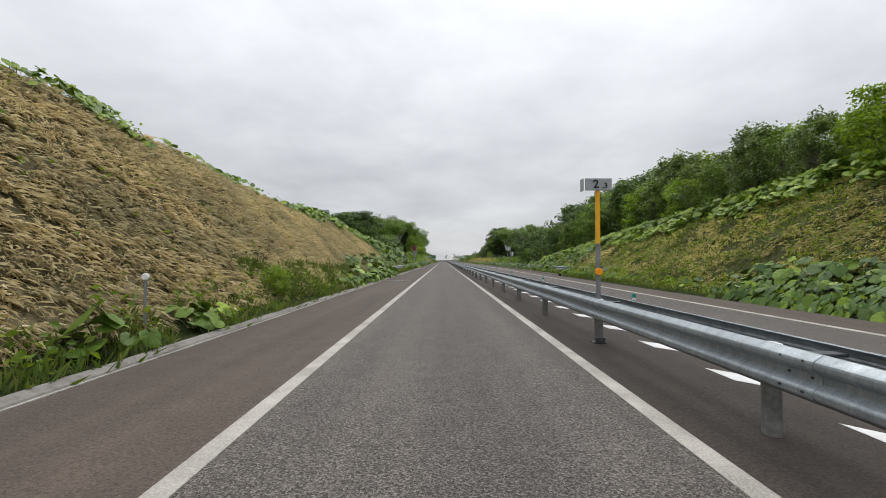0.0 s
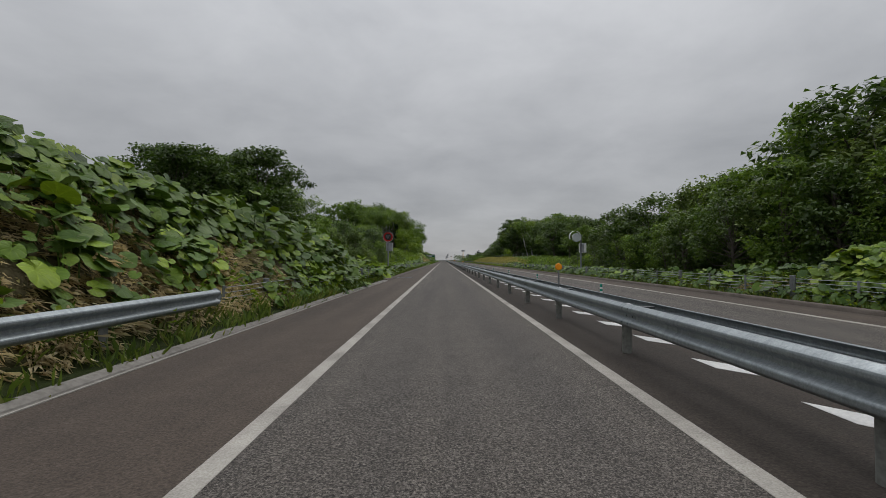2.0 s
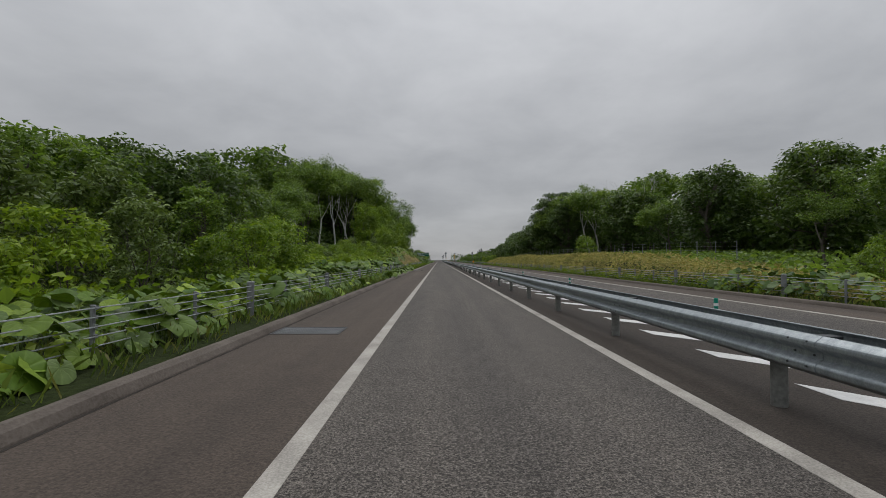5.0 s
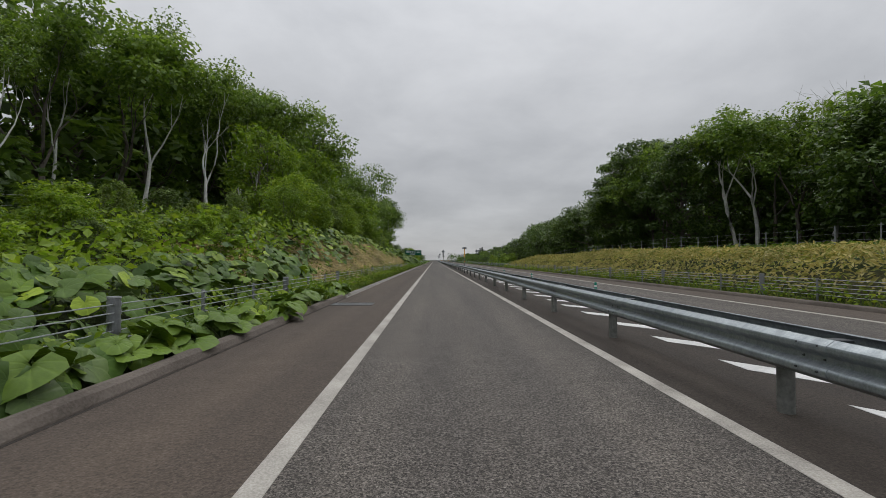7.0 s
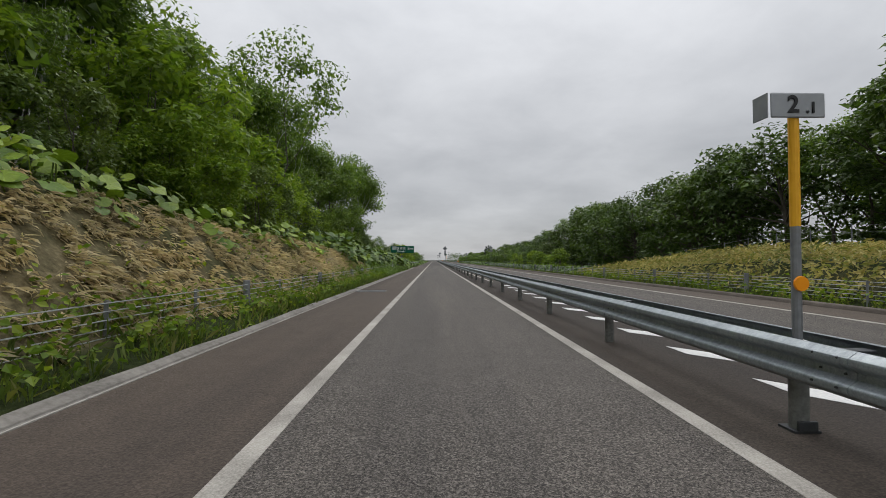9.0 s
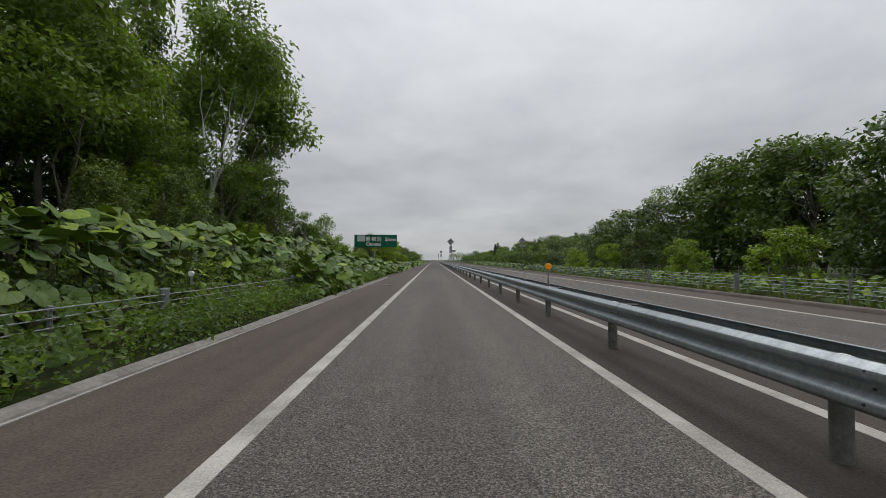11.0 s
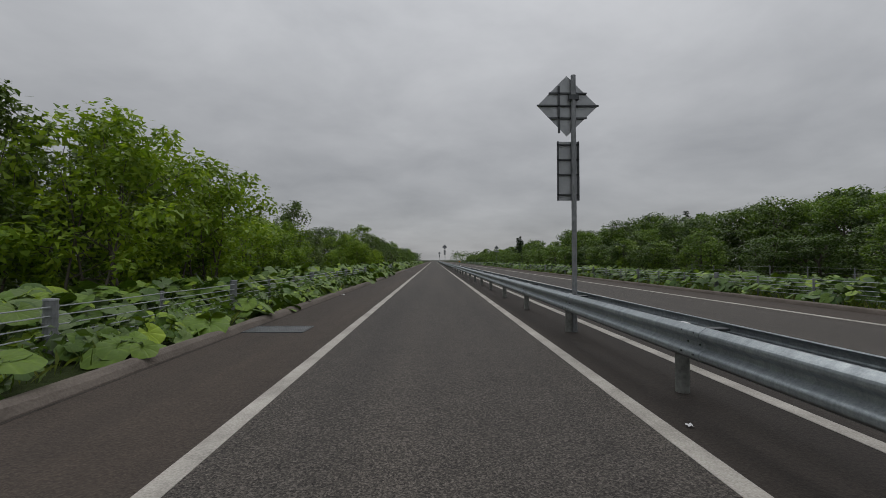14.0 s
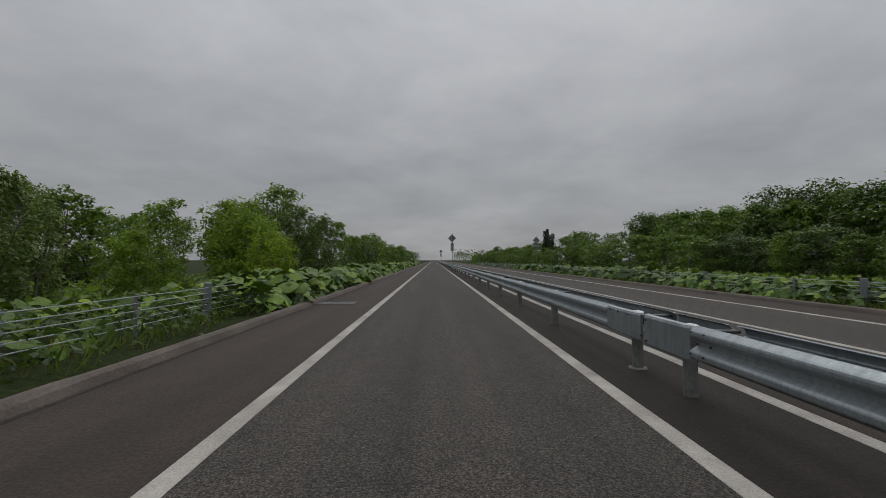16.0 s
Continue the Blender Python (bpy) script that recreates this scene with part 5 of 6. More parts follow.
def tree(name, label, category, seed, height, radius, low, clusters, per, size, leaf, bark, trunk_r, stems=1, flat=0.55, lean=0.06, group="", cluster_r=0.25, bare=0.0):
    """A broadleaved tree or bush: bent trunk, limbs to clumps of leaves, uneven crown with gaps."""
    rng = rng_of(seed)
    t = thing(name, label, category, group=group)
    cs, rs = [], []
    lobes = rng.uniform(0.72, 1.15, 7)
    for i in range(clusters):
        u = low + (1 - low) * rng.random() ** 0.8
        ang = rng.uniform(0, math.tau)
        w = (u - low) / (1 - low)
        prof = math.sqrt(max(0.03, 1 - ((w - 0.42) / 0.62) ** 2)) if w > 0.42 else 0.62 + 0.38 * w / 0.42
        rr = radius * prof * lobes[int(ang / math.tau * 7) % 7] * rng.uniform(0.12, 1.0) ** 0.5
        cs.append((rr * math.cos(ang), rr * math.sin(ang), height * u * rng.uniform(.94, 1.03)))
        rs.append(radius * cluster_r * rng.uniform(0.7, 1.25))
    cs, rs = np.array(cs), np.array(rs)
    bm = bmesh.new()
    for k in range(stems):
        base = Vector((rng.normal(0, .12 * stems), rng.normal(0, .12 * stems), 0)) if stems > 1 else Vector((0, 0, 0))
        tip = Vector((rng.normal(0, lean) * height, rng.normal(0, lean) * height, height * 0.86))
        tr = bent(base - Vector((0, 0, .3)), tip, rng, 0.03, 6)
        tr_r = [trunk_r * (1.25, .95, .8, .62, .45, .28, .1)[i] / (stems ** .5) for i in range(7)]
        tube(bm, tr, tr_r, 7, False)
        for j in range(k, clusters, stems):
            if j % 3 and clusters > 26 and not bare:
                continue
            f = max(low * 0.75, min(.9, cs[j][2] / height * rng.uniform(.62, .85)))
            i = min(5, int(f * 6))
            start = tr[i].lerp(tr[i + 1], f * 6 - i)
            tube(bm, bent(start, cs[j], rng, .09, 2), [tr_r[i] * .5, tr_r[i] * .28, .012], 4, False)
            if bare:
                for q in range(3):
                    e = Vector(cs[j]) + Vector(rng.normal(0, 1, 3)) * radius * .3 + Vector((0, 0, radius * .15))
                    tube(bm, bent(Vector(cs[j]), e, rng, .1, 2), [.014, .01, .004], 4, False)
    part("trunk", bm, bark, t)
    if per:
        crown_mesh("crown", cs, rs, per, size, leaf, t, rng, flat)
    return t
def forked_tree(name, label, seed, height, fork, spread, levels, per, size, leaf, bark, trunk_r, group="", lean=(0, 0), clump=.09, stems=1):
    """A tree whose crooked trunk forks again and again; leaf clumps sit on the outer limbs."""
    rng = rng_of(seed)
    t = thing(name, label, "tree", group=group)
    bm, cs, rs = bmesh.new(), [], []
    def limb(p, d, length, radius, depth):
        pts, rad = [p], [radius]
        for k in range(4):
            d = (d + Vector(rng.normal(0, .13 if depth else .06, 3)) + Vector((0, 0, .07 if depth else .03))).normalized()
            p = p + d * length / 4
            pts.append(p)
            rad.append(radius * (1 - .105 * (k + 1)))
        tube(bm, pts, rad, 7 if depth < 2 else 4, False)
        if depth >= levels - 1:
            for q in (pts[2], pts[4]):
                cs.append(q + Vector(rng.normal(0, .25, 3)))
                rs.append(height * clump * rng.uniform(.7, 1.3))
        if depth == levels:
            return
        n = 2 + int(rng.random() < .45)
        turn0 = rng.uniform(0, math.tau)
        side = d.orthogonal().normalized()
        for k in range(n):
            ang = turn0 + math.tau * k / n + rng.normal(0, .3)
            out = side * math.cos(ang) + d.cross(side) * math.sin(ang)
            open_by = spread * rng.uniform(.6, 1.25) * (.55 if k == 0 else 1)
            nd = (d * math.cos(open_by) + out * math.sin(open_by)).normalized()
            limb(pts[-1] - d * length * (.06 * k), nd, length * rng.uniform(.6, .82) if depth else height * rng.uniform(.2, .27), rad[-1] * (.84 if k == 0 else .62), depth + 1)
    for k in range(stems):
        d = Vector((lean[0] + rng.normal(0, .035), lean[1] + rng.normal(0, .035), 1)).normalized()
        limb(Vector((rng.normal(0, .3) * (stems > 1), rng.normal(0, .3) * (stems > 1), -.4)), d, height * fork * rng.uniform(.9, 1.1), trunk_r, 0)
    top = max(c.z for c in cs) + height * clump * .6
    k = height / top
    bmesh.ops.scale(bm, vec=(k, k, k), verts=bm.verts)
    part("trunk", bm, bark, t, smooth=True)
    crown_mesh("crown", np.array([c[:] for c in cs]) * k, np.array(rs), per, size, leaf, t, rng, .6)
    return t
def spruce(seed, height):
    rng = rng_of(seed)
    t = thing("spruce_tree", "dark green spruce with layered drooping branches", "tree")
    part("trunk", tube(bmesh.new(), [(0, 0, -.3), (0, 0, height * .5), (0, 0, height)], [.2, .12, .02], 8, False), M_BARK, t)
    P, A, N = [], [], []
    for k in range(26):
        u = 0.12 + 0.86 * k / 25
        R = height * .17 * (1 - u) ** .75 + .15
        for j in range(7):
            ang = rng.uniform(0, math.tau)
            L = R * rng.uniform(.7, 1.1)
            for q in range(14):
                w = q / 13
                P.append((L * w * math.cos(ang) + rng.normal(0, .08), L * w * math.sin(ang) + rng.normal(0, .08), height * u - L * .22 * w + rng.normal(0, .06)))
                A.append((math.cos(ang) + rng.normal(0, .6), math.sin(ang) + rng.normal(0, .6), -.3))
                N.append((rng.normal(0, .4), rng.normal(0, .4), 1))
    a, s, n = frames_for(np.array(N), np.array(A))
    v, f = scatter(DIAMOND, DIAMOND_F, np.array(P), a, s, n, rng.uniform(.25, .5, len(P)), .8)
    link_mesh("crown", v, f, M_NEEDLE, t)
    return t
OAK = [tree("oak_tree", "broad dark green oak with dense layered foliage", "tree", 100 + i, 9.0, 3.6, .12, 72, 60, .37, M_OAK, M_BARK, .2, 1, .8, group="woodland oaks") for i in range(3)]
NEAROAK = [tree("oak_tree", "broad dark green oak with dense layered foliage", "tree", 104 + i, 9.0, 3.6, .1, 120, 130, .23, M_OAK, M_BARK, .2, 1, .5, group="woodland oaks", cluster_r=.2) for i in range(2)]
MIXED = [tree("woodland_tree", "leafy green woodland tree with a grey trunk", "tree", 110 + i, 10.0, 3.0, .1, 70, 58, .34, M_MIXED, M_BARK, .16, 1, .85, group="woodland trees") for i in range(4)]
BIRCH = [forked_tree("birch_tree", "tall birch with a pale forked trunk and open green crown", 120 + i, 14.0, .36 + .06 * i, .5, 4, 44, .31, M_MIXED, M_BIRCH, .2, "birches", clump=.075) for i in range(3)]
NEARBIRCH = [forked_tree("birch_tree", "tall birch with a pale forked trunk and open green crown", 124 + i, 14.0, .4, .46, 4, 56, .265, M_MIXED, M_BIRCH, .21, "birches", clump=.075) for i in range(3)]
LEANING = forked_tree("birch_tree", "pale birch leaning out from the edge of the wood", 131, 14.0, .5, .5, 4, 56, .26, M_MIXED, M_BIRCH, .24, "birches", (-.4, -.1), .07)
TALL = [forked_tree("woodland_tree", "tall woodland tree with layered green foliage and a grey forked trunk", 180 + i, 10.0, .26, .62, 4, 56, .25, M_MIXED, M_BARK, .17, "woodland trees", clump=.085) for i in range(3)]
NEARWILLOW = [tree("willow_bush", "tall loose green willow bush with upright shoots", "bush", 144 + i, 5.5, 1.8, .06, 95, 76, .165, M_WILLOW, M_BARK, .08, 6, 1.7, .16, "roadside bushes", cluster_r=.17) for i in range(2)]
OPEN = forked_tree("woodland_tree", "slender open tree with sparse leaves on pale limbs", 165, 10.0, .34, .55, 4, 46, .19, M_MIXED, M_BIRCH, .12, "woodland trees", clump=.065)
BUSH = [tree("leafy_bush", "rounded bright green bush with many thin stems", "bush", 130 + i, 4.5, 2.1, .06, 62, 60, .23, M_BRIGHT, M_BARK, .08, 4, .85, .12, "roadside bushes", cluster_r=.24) for i in range(3)]
NEARBUSH = [tree("leafy_bush", "rounded bright green bush with many thin stems", "bush", 134 + i, 4.5, 2.0, .06, 84, 84, .175, M_BRIGHT, M_BARK, .08, 5, 1.1, .14, "roadside bushes", cluster_r=.2) for i in range(2)]
WILLOW = [tree("willow_bush", "tall loose green willow bush with upright shoots", "bush", 140 + i, 5.5, 1.8, .08, 80, 46, .215, M_WILLOW, M_BARK, .09, 5, 1.5, .16, "roadside bushes", cluster_r=.19) for i in range(3)]
FARTREE = [tree("woodland_tree", "round green tree of the distant wood", "tree", 150 + i, 10.0, 3.8, .05, 40, 46, .56, (M_OAK, M_MIXED, M_MIXED)[i], M_BARK, .18, 1, .85, group="distant woodland trees") for i in range(3)]
BARE = tree("bare_tree", "leafless grey branching tree at the wood's edge", "tree", 160, 9.0, 2.6, .35, 30, 0, .2, M_MIXED, M_BIRCH, .14, 1, bare=1.0)
SPRUCE = [spruce(170, 14.0), spruce(171, 11.0)]
USED = set()
R_T = rng_of(77)
def plant(proto, x, y, h=None, w=None, sink=0.0, turned=None):
    """Puts a tree of a kind on the ground at its own height and turn."""
    if isinstance(proto, list):
        proto = proto[int(R_T.integers(len(proto)))]
    own = {"oak_tree": 9.0, "woodland_tree": 10.0, "birch_tree": 14.0, "leafy_bush": 4.5, "willow_bush": 5.5, "bare_tree": 9.0, "spruce_tree": 14.0}[proto.name.split(".")[0]]
    if proto.name == SPRUCE[1].name:
        own = 11.0
    k = (h or own) / own
    kw = k * (w or 1.0) * R_T.uniform(.9, 1.12)
    m = Matrix.LocRotScale((x, y, land(x, y) - .1 - sink), Euler((0, 0, R_T.uniform(0, math.tau) if turned is None else turned)), (kw, kw, k))
    if proto.name not in USED:
        USED.add(proto.name)
        proto.matrix_basis = m
        return proto
    sx = proto.scale
    return copy_thing(proto, m @ Matrix.Diagonal((1 / sx[0], 1 / sx[1], 1 / sx[2], 1)))
BAKED = {"crown": [], "trunk": []}
def far_row(side, y0, y1, step, x0, x1, h0, h1, w=1.0):
    """A belt of distant trees that nobody could count, kept for one joined mass."""
    y = y0
    while y < y1:
        x, yy = R_T.uniform(x0, x1) * side, y + R_T.uniform(-.4, .4) * step
        k = R_T.uniform(h0, h1) / 10.0
        kw, a = k * w * R_T.uniform(.9, 1.12), R_T.uniform(0, math.tau)
        for ob in FARTREE[int(R_T.integers(3))].children:
            v, f = FARDATA[ob.name]
            ca, sa = math.cos(a) * kw, math.sin(a) * kw
            q = np.stack([v[:, 0] * ca - v[:, 1] * sa + x, v[:, 0] * sa + v[:, 1] * ca + yy, v[:, 2] * k + land(x, yy) - .1], 1)
            BAKED[ob.name.split(".")[0]].append((q, f))
        y += step
def mesh_arrays(ob):
    me = ob.data
    return np.array([v.co[:] for v in me.vertices]), [tuple(q.vertices) for q in me.polygons]
FARDATA = {ob.name: mesh_arrays(ob) for t in FARTREE for ob in t.children}
def bake(name, kind, mat, label):
    vs, fs, base = [], [], 0
    for q, f in BAKED[kind]:
        vs.append(q)
        fs += [tuple(k + base for k in face) for face in f]
        base += len(q)
    tagged(link_mesh(name, np.concatenate(vs), fs, mat), label, "woodland", kind="stuff")
def row(kinds, side, y0, y1, step, x0, x1, h0, h1, w=1.0):
    y = y0
    while y < y1:
        x = R_T.uniform(x0, x1) * side
        plant(kinds[int(R_T.integers(len(kinds)))], x, y + R_T.uniform(-.4, .4) * step, R_T.uniform(h0, h1), w)
        y += step
# left: bushes and wood past the first bank
for x, y, h, k in ((-15.2, 79.5, 11.0, NEAROAK), (-17.5, 87.5, 9.0, NEAROAK), (-20.5, 90, 10.5, NEAROAK), (-17.2, 77.6, 10.4, NEAROAK), (-18, 82, 11.2, NEAROAK), (-22.5, 79, 11.2, NEAROAK), (-18.5, 75, 10.0, NEAROAK), (-26, 84, 10.6, NEAROAK), (-19.3, 97.2, 11.8, OPEN), (-13.5, 92, 5.6, MIXED), (-14, 72, 6.0, MIXED)):
    plant(k, x, y, h)
row([BUSH, WILLOW], -1, 80, 142, 3.2, 9.6, 12.2, 2.6, 3.8)
row([MIXED, WILLOW], -1, 88, 142, 3.4, 13.0, 16.5, 5.0, 6.6)
row([OAK, MIXED], -1, 92, 146, 4.4, 18, 25, 6.6, 8.6)
row([MIXED, OAK], -1, 100, 142, 4.6, 15.5, 19, 7.0, 8.4)
row([NEARBIRCH, TALL], -1, 146, 170, 4.6, 18.5, 21.5, 7.5, 9.5)
row([TALL], -1, 148, 176, 4.0, 22, 27, 8.5, 10.5)
for x, y, h in ((-21.2, 186.7, 16.5), (-19.6, 192.3, 16.5), (-18.1, 197.4, 16.0), (-24.5, 183.5, 14.5), (-23, 178, 11.5), (-21.5, 174.5, 9.5)):
    plant(NEARBIRCH, x, y, h, .8)
row([TALL], -1, 182, 206, 5.6, 23, 28, 14, 17, .85)
row([TALL, BIRCH], -1, 200, 240, 4.0, 17.5, 21.5, 15, 17.5, .8)
row([OAK, TALL], -1, 206, 240, 4.5, 21, 26, 15, 18, .8)
far_row(-1, 140, 178, 3.6, 28, 36, 9, 11.5)
far_row(-1, 178, 284, 4.0, 28, 36, 13, 17)
row([BUSH, BUSH, WILLOW], -1, 143, 180, 1.7, 11.4, 14.0, 1.4, 2.3, 1.2)
row([BUSH, BUSH, WILLOW], -1, 144, 178, 2.0, 8.4, 11.4, 1.0, 1.7, 1.2)
plant(NEARBUSH, -5.35, 13.6, 1.05)
plant(NEARBUSH, -9.4, 186.5, 3.6)
plant(NEARBUSH, -9.7, 183.5, 3.8)
plant(NEARBUSH, -9.0, 180, 2.8)
plant(WILLOW, -10.4, 177.0, 2.0)
plant(NEARBUSH, -10.2, 190.5, 3.9)
row([BUSH, WILLOW], -1, 172, 186, 2.2, 9.4, 13.0, .9, 1.5, 1.4)
row([NEARBUSH, NEARBUSH, WILLOW], -1, 185, 234, 2.5, 9.6, 11.4, 3.0, 4.6)
row([NEARBUSH, NEARBUSH, OPEN], -1, 190, 240, 2.8, 12.0, 15.0, 5.5, 8.5, .9)
row([NEARBIRCH, TALL, TALL], -1, 236, 281, 3.6, 14, 18, 15.5, 18.0, .72)
plant(TALL, -13.6, 282.5, 13.5, .7)
row([TALL, NEAROAK], -1, 262, 288, 3.4, 15, 19, 6.5, 9.0)
row([TALL, OAK], -1, 240, 284, 4.2, 20.5, 26, 15, 18.0, .8)
row([NEARBUSH, NEARWILLOW], -1, 234, 280, 3.8, 10, 12.5, 2.8, 4.4)
row([TALL], -1, 240, 286, 4.6, 13.0, 15.5, 7.0, 9.5)
plant(NEARBIRCH, -16.7, 278.3, 17, .8)
plant(SPRUCE[0], -18.6, 207.6, 13.5)
plant(SPRUCE[1], -17.0, 203, 11.0)
# left: open ground with single bushes
for x, y, h, k in ((-13.2, 291.6, 7.4, OPEN), (-14.6, 293, 6.0, NEARWILLOW), (-16.5, 294, 6.2, NEARWILLOW), (-13.8, 297, 5.6, NEARWILLOW), (-15.4, 299.5, 5.8, NEARWILLOW), (-18.5, 299, 5.6, MIXED), (-13.4, 302, 5.2, NEARBUSH), (-12.9, 305, 4.2, NEARBUSH), (-14.5, 308, 4.4, NEARBUSH), (-11.5, 312, 3.6, NEARBUSH),
                   (-9.2, 323, 5.6, NEARBUSH), (-10.8, 325.5, 6.0, NEARWILLOW), (-11.8, 322.3, 6.4, NEARWILLOW), (-13.8, 326, 5.8, NEARWILLOW), (-8.9, 327.5, 5.2, NEARBUSH), (-11.2, 329, 6.0, NEARBUSH), (-12.4, 333, 5.2, NEARWILLOW), (-10.4, 335, 4.4, NEARBUSH), (-13.4, 338, 5.2, NEARWILLOW), (-9.9, 338.5, 3.4, NEARBUSH), (-11.4, 341.5, 4.2, NEARBUSH), (-13.6, 343.5, 5.6, NEARWILLOW),
                   (-13.2, 351.5, 7.4, NEARWILLOW), (-14.8, 347.5, 6.0, MIXED), (-12.2, 347, 5.0, NEARBUSH), (-16.5, 354, 5.4, NEARBUSH), (-19.5, 362, 4.8, NEARWILLOW), (-16.8, 371, 6.2, NEARWILLOW), (-18.6, 374, 6.0, NEARWILLOW), (-21, 378, 6.2, NEARWILLOW), (-14.8, 377, 3.6, NEARBUSH), (-17.5, 384, 6.4, MIXED), (-15.2, 389, 6.6, NEARBUSH), (-13, 386, 5.4, NEARBUSH), (-11.4, 391, 6.2, NEARWILLOW), (-9.2, 380, 3.2, NEARBUSH), (-10, 394, 5.4, NEARWILLOW), (-13.4, 394, 8.6, MIXED), (-17, 398, 7.0, OAK),
                   (-25, 412, 9.6, OAK), (-21, 408, 8.6, OAK), (-29, 418, 9.2, OAK), (-12, 436, 6, FARTREE), (-11.4, 444, 6, FARTREE), (-14, 450, 7, FARTREE)):
    plant(k, x, y, h)
far_row(-1, 296, 420, 3.4, 34, 44, 7.5, 9.5)
far_row(-1, 420, 640, 4.5, 14, 24, 6, 8.5)
# right: scrub on the first bank
def scrub_height(y):
    return table(y, (-10, 4.6), (25, 5.0), (40, 6.6), (52, 8.6), (66, 9.2), (76, 7.6), (88, 6.4), (100, 5.6))
for x0, x1, y0, y1, step, k in ((17.6, 19.6, -4, 88, 2.0, .72), (19.6, 22.5, 0, 92, 2.2, 1.0), (22.5, 27, 6, 92, 2.8, 1.08), (16.0, 17.8, 48, 86, 2.2, .6)):
    y = y0
    while y < y1:
        plant(((WILLOW, WILLOW, MIXED, BUSH) if y < 42 else (MIXED, OAK, MIXED, WILLOW))[int(R_T.integers(4))], R_T.uniform(x0, x1), y, scrub_height(y) * k * R_T.uniform(.9, 1.12))
        y += step
for x, y, h, k in ((18.6, 91, 6.6, MIXED), (17.4, 88, 6.8, OAK), (20, 86, 7.8, OAK), (19.5, 94, 6.0, MIXED), (17.2, 94, 5.2, WILLOW), (18.8, 96.5, 5.4, WILLOW), (21, 98, 4.4, MIXED), (26, 104, 3.2, MIXED), (30, 108, 4.0, BARE), (17.5, 117, 2.2, BUSH), (16.5, 128, 2.1, BUSH), (19.5, 124, 2.4, BUSH)):
    plant(k, x, y, h)
row([MIXED, BUSH], 1, 108, 124, 3.0, 27, 33, 2.4, 3.4, 1.2)
row([OAK, MIXED], 1, 124, 136, 3.0, 27, 33, 3.6, 5.0, 1.1)
row([OAK, MIXED, TALL], 1, 136, 148, 3.0, 27, 33, 5.8, 8.0)
row([OAK, OAK, TALL], 1, 148, 164, 3.0, 28, 34, 8.6, 10.2)
row([MIXED, BUSH, OAK], 1, 98, 130, 2.8, 21.5, 28, 2.0, 3.0, 1.2)
far_row(1, 96, 128, 4.0, 34, 44, 3, 4.2)
far_row(1, 128, 150, 4.0, 35, 44, 5.5, 8.5)
row([OAK, TALL], 1, 164, 178, 3.0, 29.5, 34, 6.8, 8.4)
row([OAK, TALL], 1, 178, 186, 2.6, 29.5, 34, 9.5, 11.0)
row([OAK, TALL, TALL], 1, 186, 204, 2.8, 29.5, 34, 11.0, 13.4, .85)
far_row(1, 150, 180, 4.0, 36, 42, 8, 10.5)
far_row(1, 180, 232, 4.2, 35, 41, 11.5, 14.5)
row([NEAROAK, TALL], 1, 204, 222, 3.0, 26, 29.5, 11, 13.5, .85)
plant(LEANING, 29.6, 198.6, 14.5, turned=0.0)
plant(BIRCH, 30.4, 197.4, 13.5)
for x, y, h, k in ((17.2, 165, 3.0, BUSH), (27, 212, 15, NEAROAK), (26.4, 218, 14, NEAROAK), (27, 224, 11, NEAROAK), (26.5, 206, 14.0, TALL), (31.5, 190.5, 13, BARE), (34, 183, 13.0, BARE)):
    plant(k, x, y, h)
row([OAK, OAK, TALL], 1, 228, 272, 2.8, 25.5, 30, 9.0, 10.8, .95)
for x, y, h, k in ((30.5, 281, 12.2, OAK), (32, 286, 12.6, OAK), (31, 291, 12.6, OAK), (34, 283, 12.6, NEAROAK), (33, 296, 12.4, OAK), (35, 290, 12, TALL), (32.5, 301.8, 12.2, OPEN), (27.5, 306, 8.8, OAK), (28.5, 311, 9.0, OAK), (27.4, 315, 8.2, OAK), (30, 302, 9.6, OAK), (19, 268, 3.6, BUSH), (17.8, 276, 3.2, BUSH), (20.5, 281, 3.0, BUSH), (19.3, 305, 3.4, BUSH), (21.3, 308, 3.6, WILLOW), (23, 303, 4, BUSH), (24, 296, 5.5, WILLOW), (44, 330, 8.2, BARE), (26, 322, 3.2, BUSH)):
    plant(k, x, y, h)
row([OAK, MIXED, WILLOW], 1, 288, 330, 3.4, 30, 38, 5.0, 7.4)
row([OAK, OAK, TALL], 1, 330, 384, 3.2, 34, 40, 7.0, 8.6)
row([OAK, OAK, TALL], 1, 384, 440, 3.2, 37, 43, 8.6, 10.2)
row([OAK, OAK, MIXED], 1, 322, 402, 2.6, 26.5, 30.5, 3.4, 5.0, 1.25)
far_row(1, 284, 440, 4.2, 43, 52, 8.0, 10.5)
far_row(1, 402, 640, 4.4, 31, 40, 5.5, 8.5)
far_row(1, 396, 640, 4.4, 25, 30, 3.6, 5.6, 1.2)
for x, y, h in ((48, 394, 11.5), (36, 495, 11.8), (34, 490, 11.0), (38, 500, 10.5), (31, 470, 9)):
    plant(SPRUCE, x, y, h)
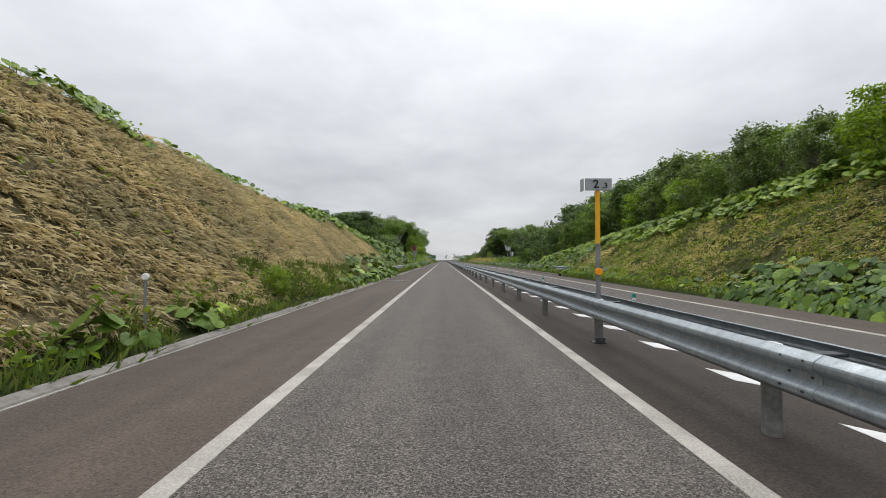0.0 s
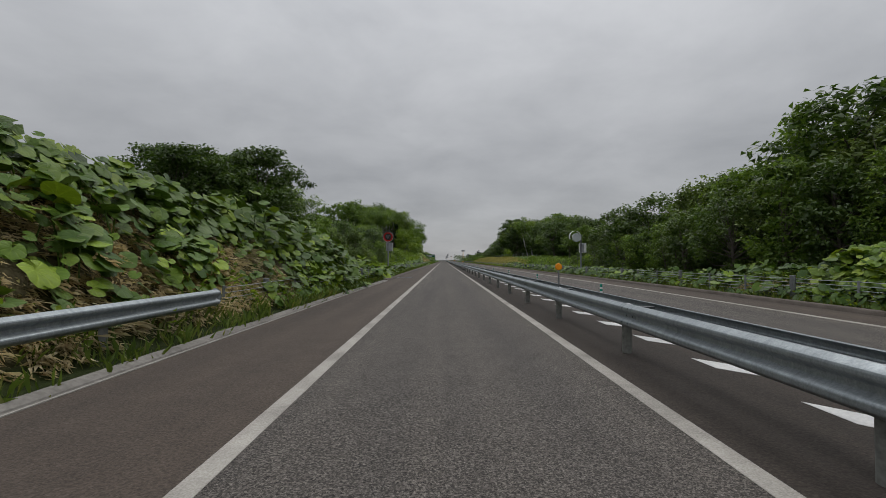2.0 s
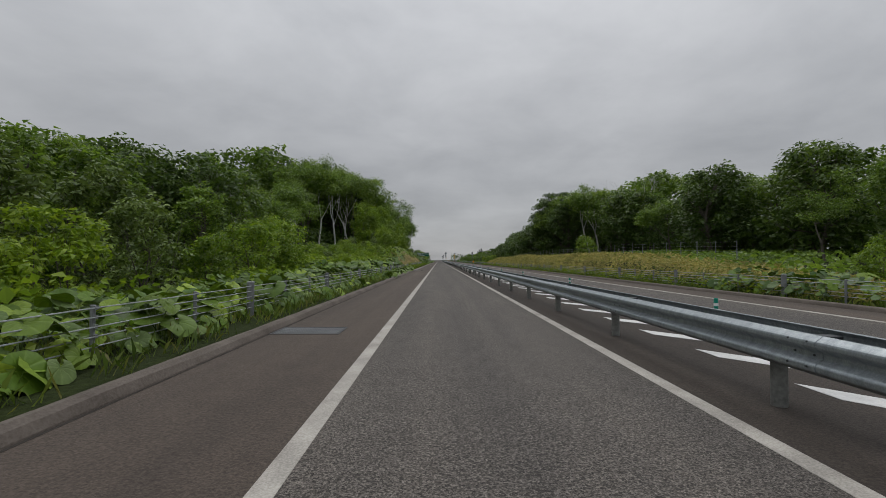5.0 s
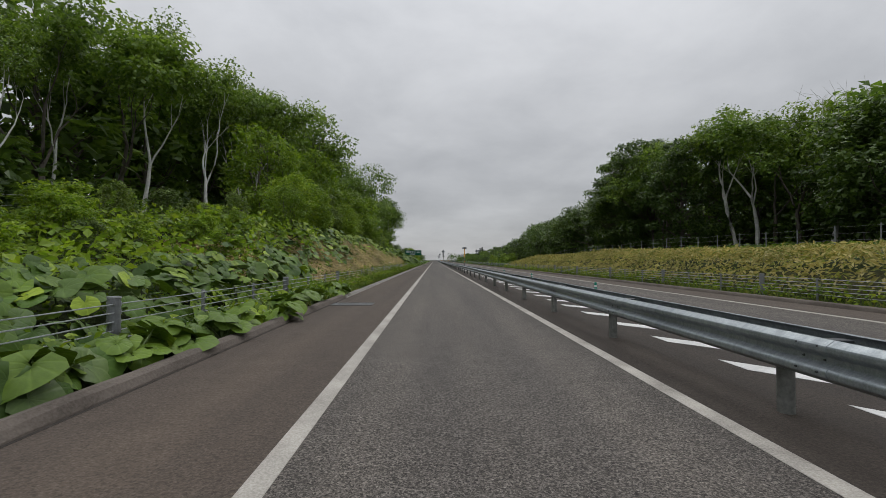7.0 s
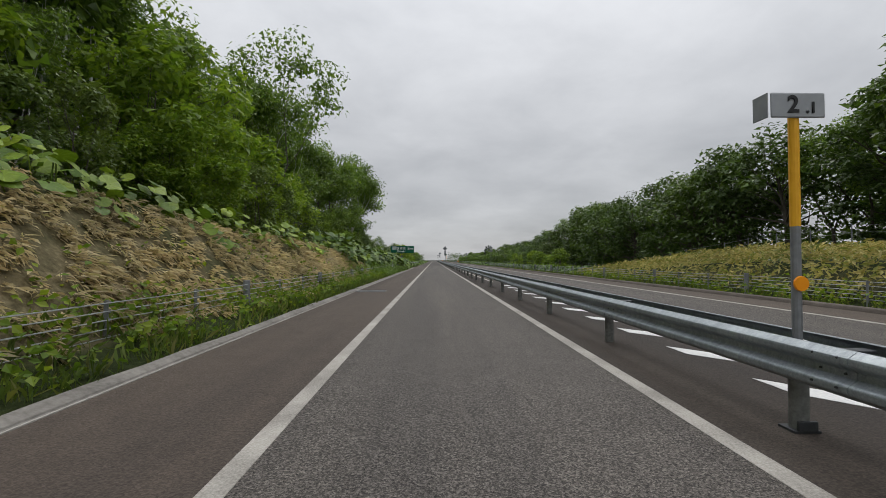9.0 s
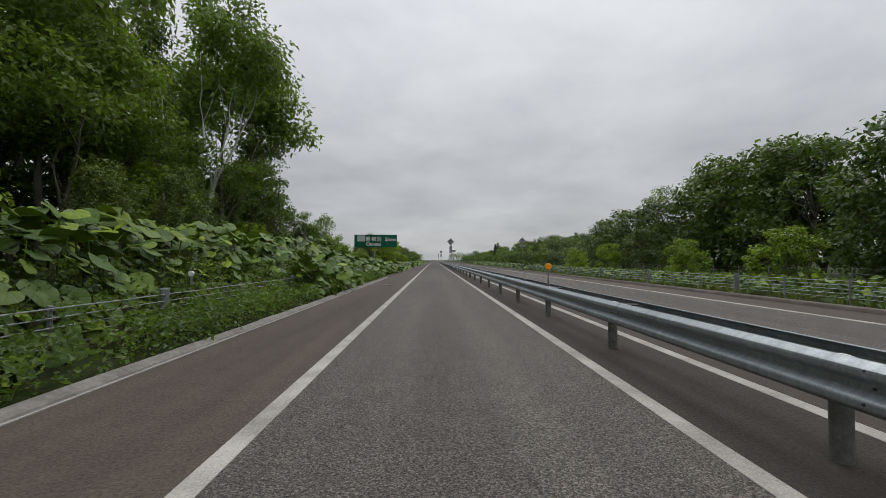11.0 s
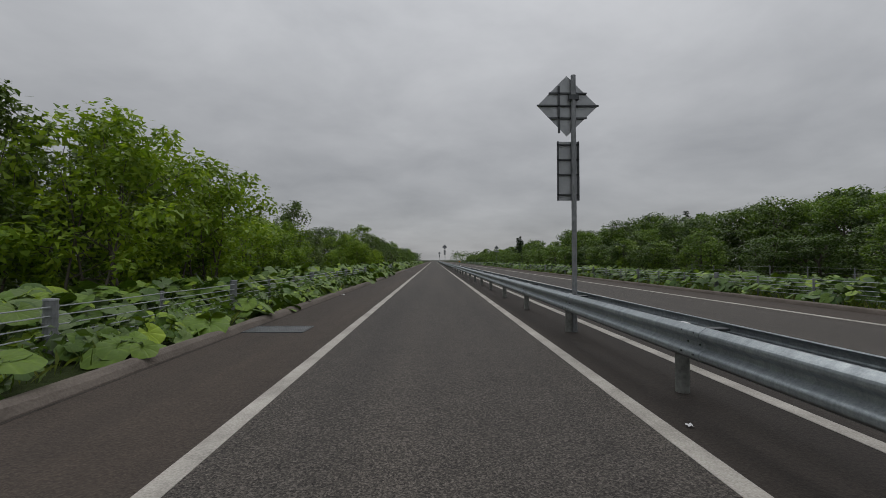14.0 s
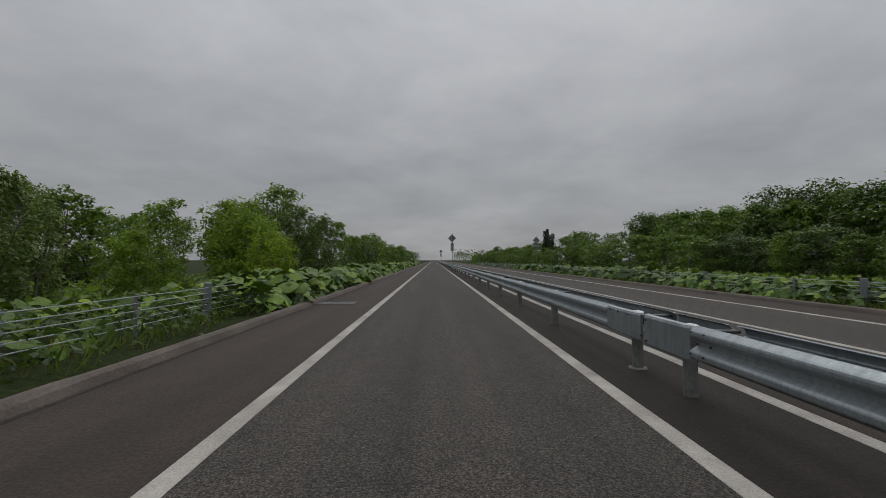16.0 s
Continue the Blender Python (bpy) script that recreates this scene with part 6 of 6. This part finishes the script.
weeds("undergrowth", np.concatenate([verge_points(1, 145, 240, 18.5, 27, 9, R_G, -0.9, .4), verge_points(-1, 146, 284, 16, 24, 8, R_G, -0.9, .4)]), 3.4, (.35, .7), M_OAK, "dark tangled undergrowth between the trunks of the woods", 47)
plant(NEAROAK, -17.6, 287.5, 11.0, .8)
plant(NEAROAK, -20.5, 291.0, 10.5, .8)
def far_woods():
    """Dense leaf masses deep inside and beyond the woods."""
    r = rng_of(88)
    P = []
    for x0, x1, y0, y1, h, n in ((-48, -30, 90, 140, 6.5, 2500), (-48, -30, 142, 182, 9, 3500), (-48, -28, 182, 284, 14, 7500), (40, 54, 152, 182, 8, 2200), (38, 54, 182, 232, 11, 4000), (28, 38, -10, 80, 7, 3000), (-70, -12, 660, 760, 9, 2600), (16, 90, 660, 760, 10, 3000)):
        k = r.random((n, 3))
        x, y = x0 + (x1 - x0) * k[:, 0], y0 + (y1 - y0) * k[:, 1]
        top = np.array([h * (0.75 + 0.35 * noise.noise(Vector((a * .14, b * .14, 1.0)))) + max(0, land(a, min(b, 600))) for a, b in zip(x, y)])
        P.append(np.stack([x, y, top * k[:, 2] ** .6], 1))
    P = np.concatenate(P)
    n = len(P)
    a, s, nn = frames_for(r.normal(0, .6, (n, 3)) + np.array([0, 0, .6]), r.normal(0, 1, (n, 3)))
    v, f = scatter(DIAMOND, DIAMOND_F, P, a, s, nn, r.uniform(.7, 1.3, n), 1.2)
    tagged(link_mesh("distant_woods", v, f, M_OAK), "dark green wood behind the nearer trees", "woodland", kind="stuff")
far_woods()
bake("far_tree_crowns", "crown", M_MIXED, "green crowns of the distant wood's trees")
bake("far_tree_trunks", "trunk", M_BARK, "grey trunks of the distant wood's trees")
for o in OAK + NEARBUSH + NEAROAK + MIXED + BIRCH + BUSH + WILLOW + FARTREE + SPRUCE + NEARBIRCH + NEARWILLOW + TALL + [BARE, OPEN, LEANING]:
    if o.name not in USED:
        for c in list(o.children):
            bpy.data.objects.remove(c)
        bpy.data.objects.remove(o)
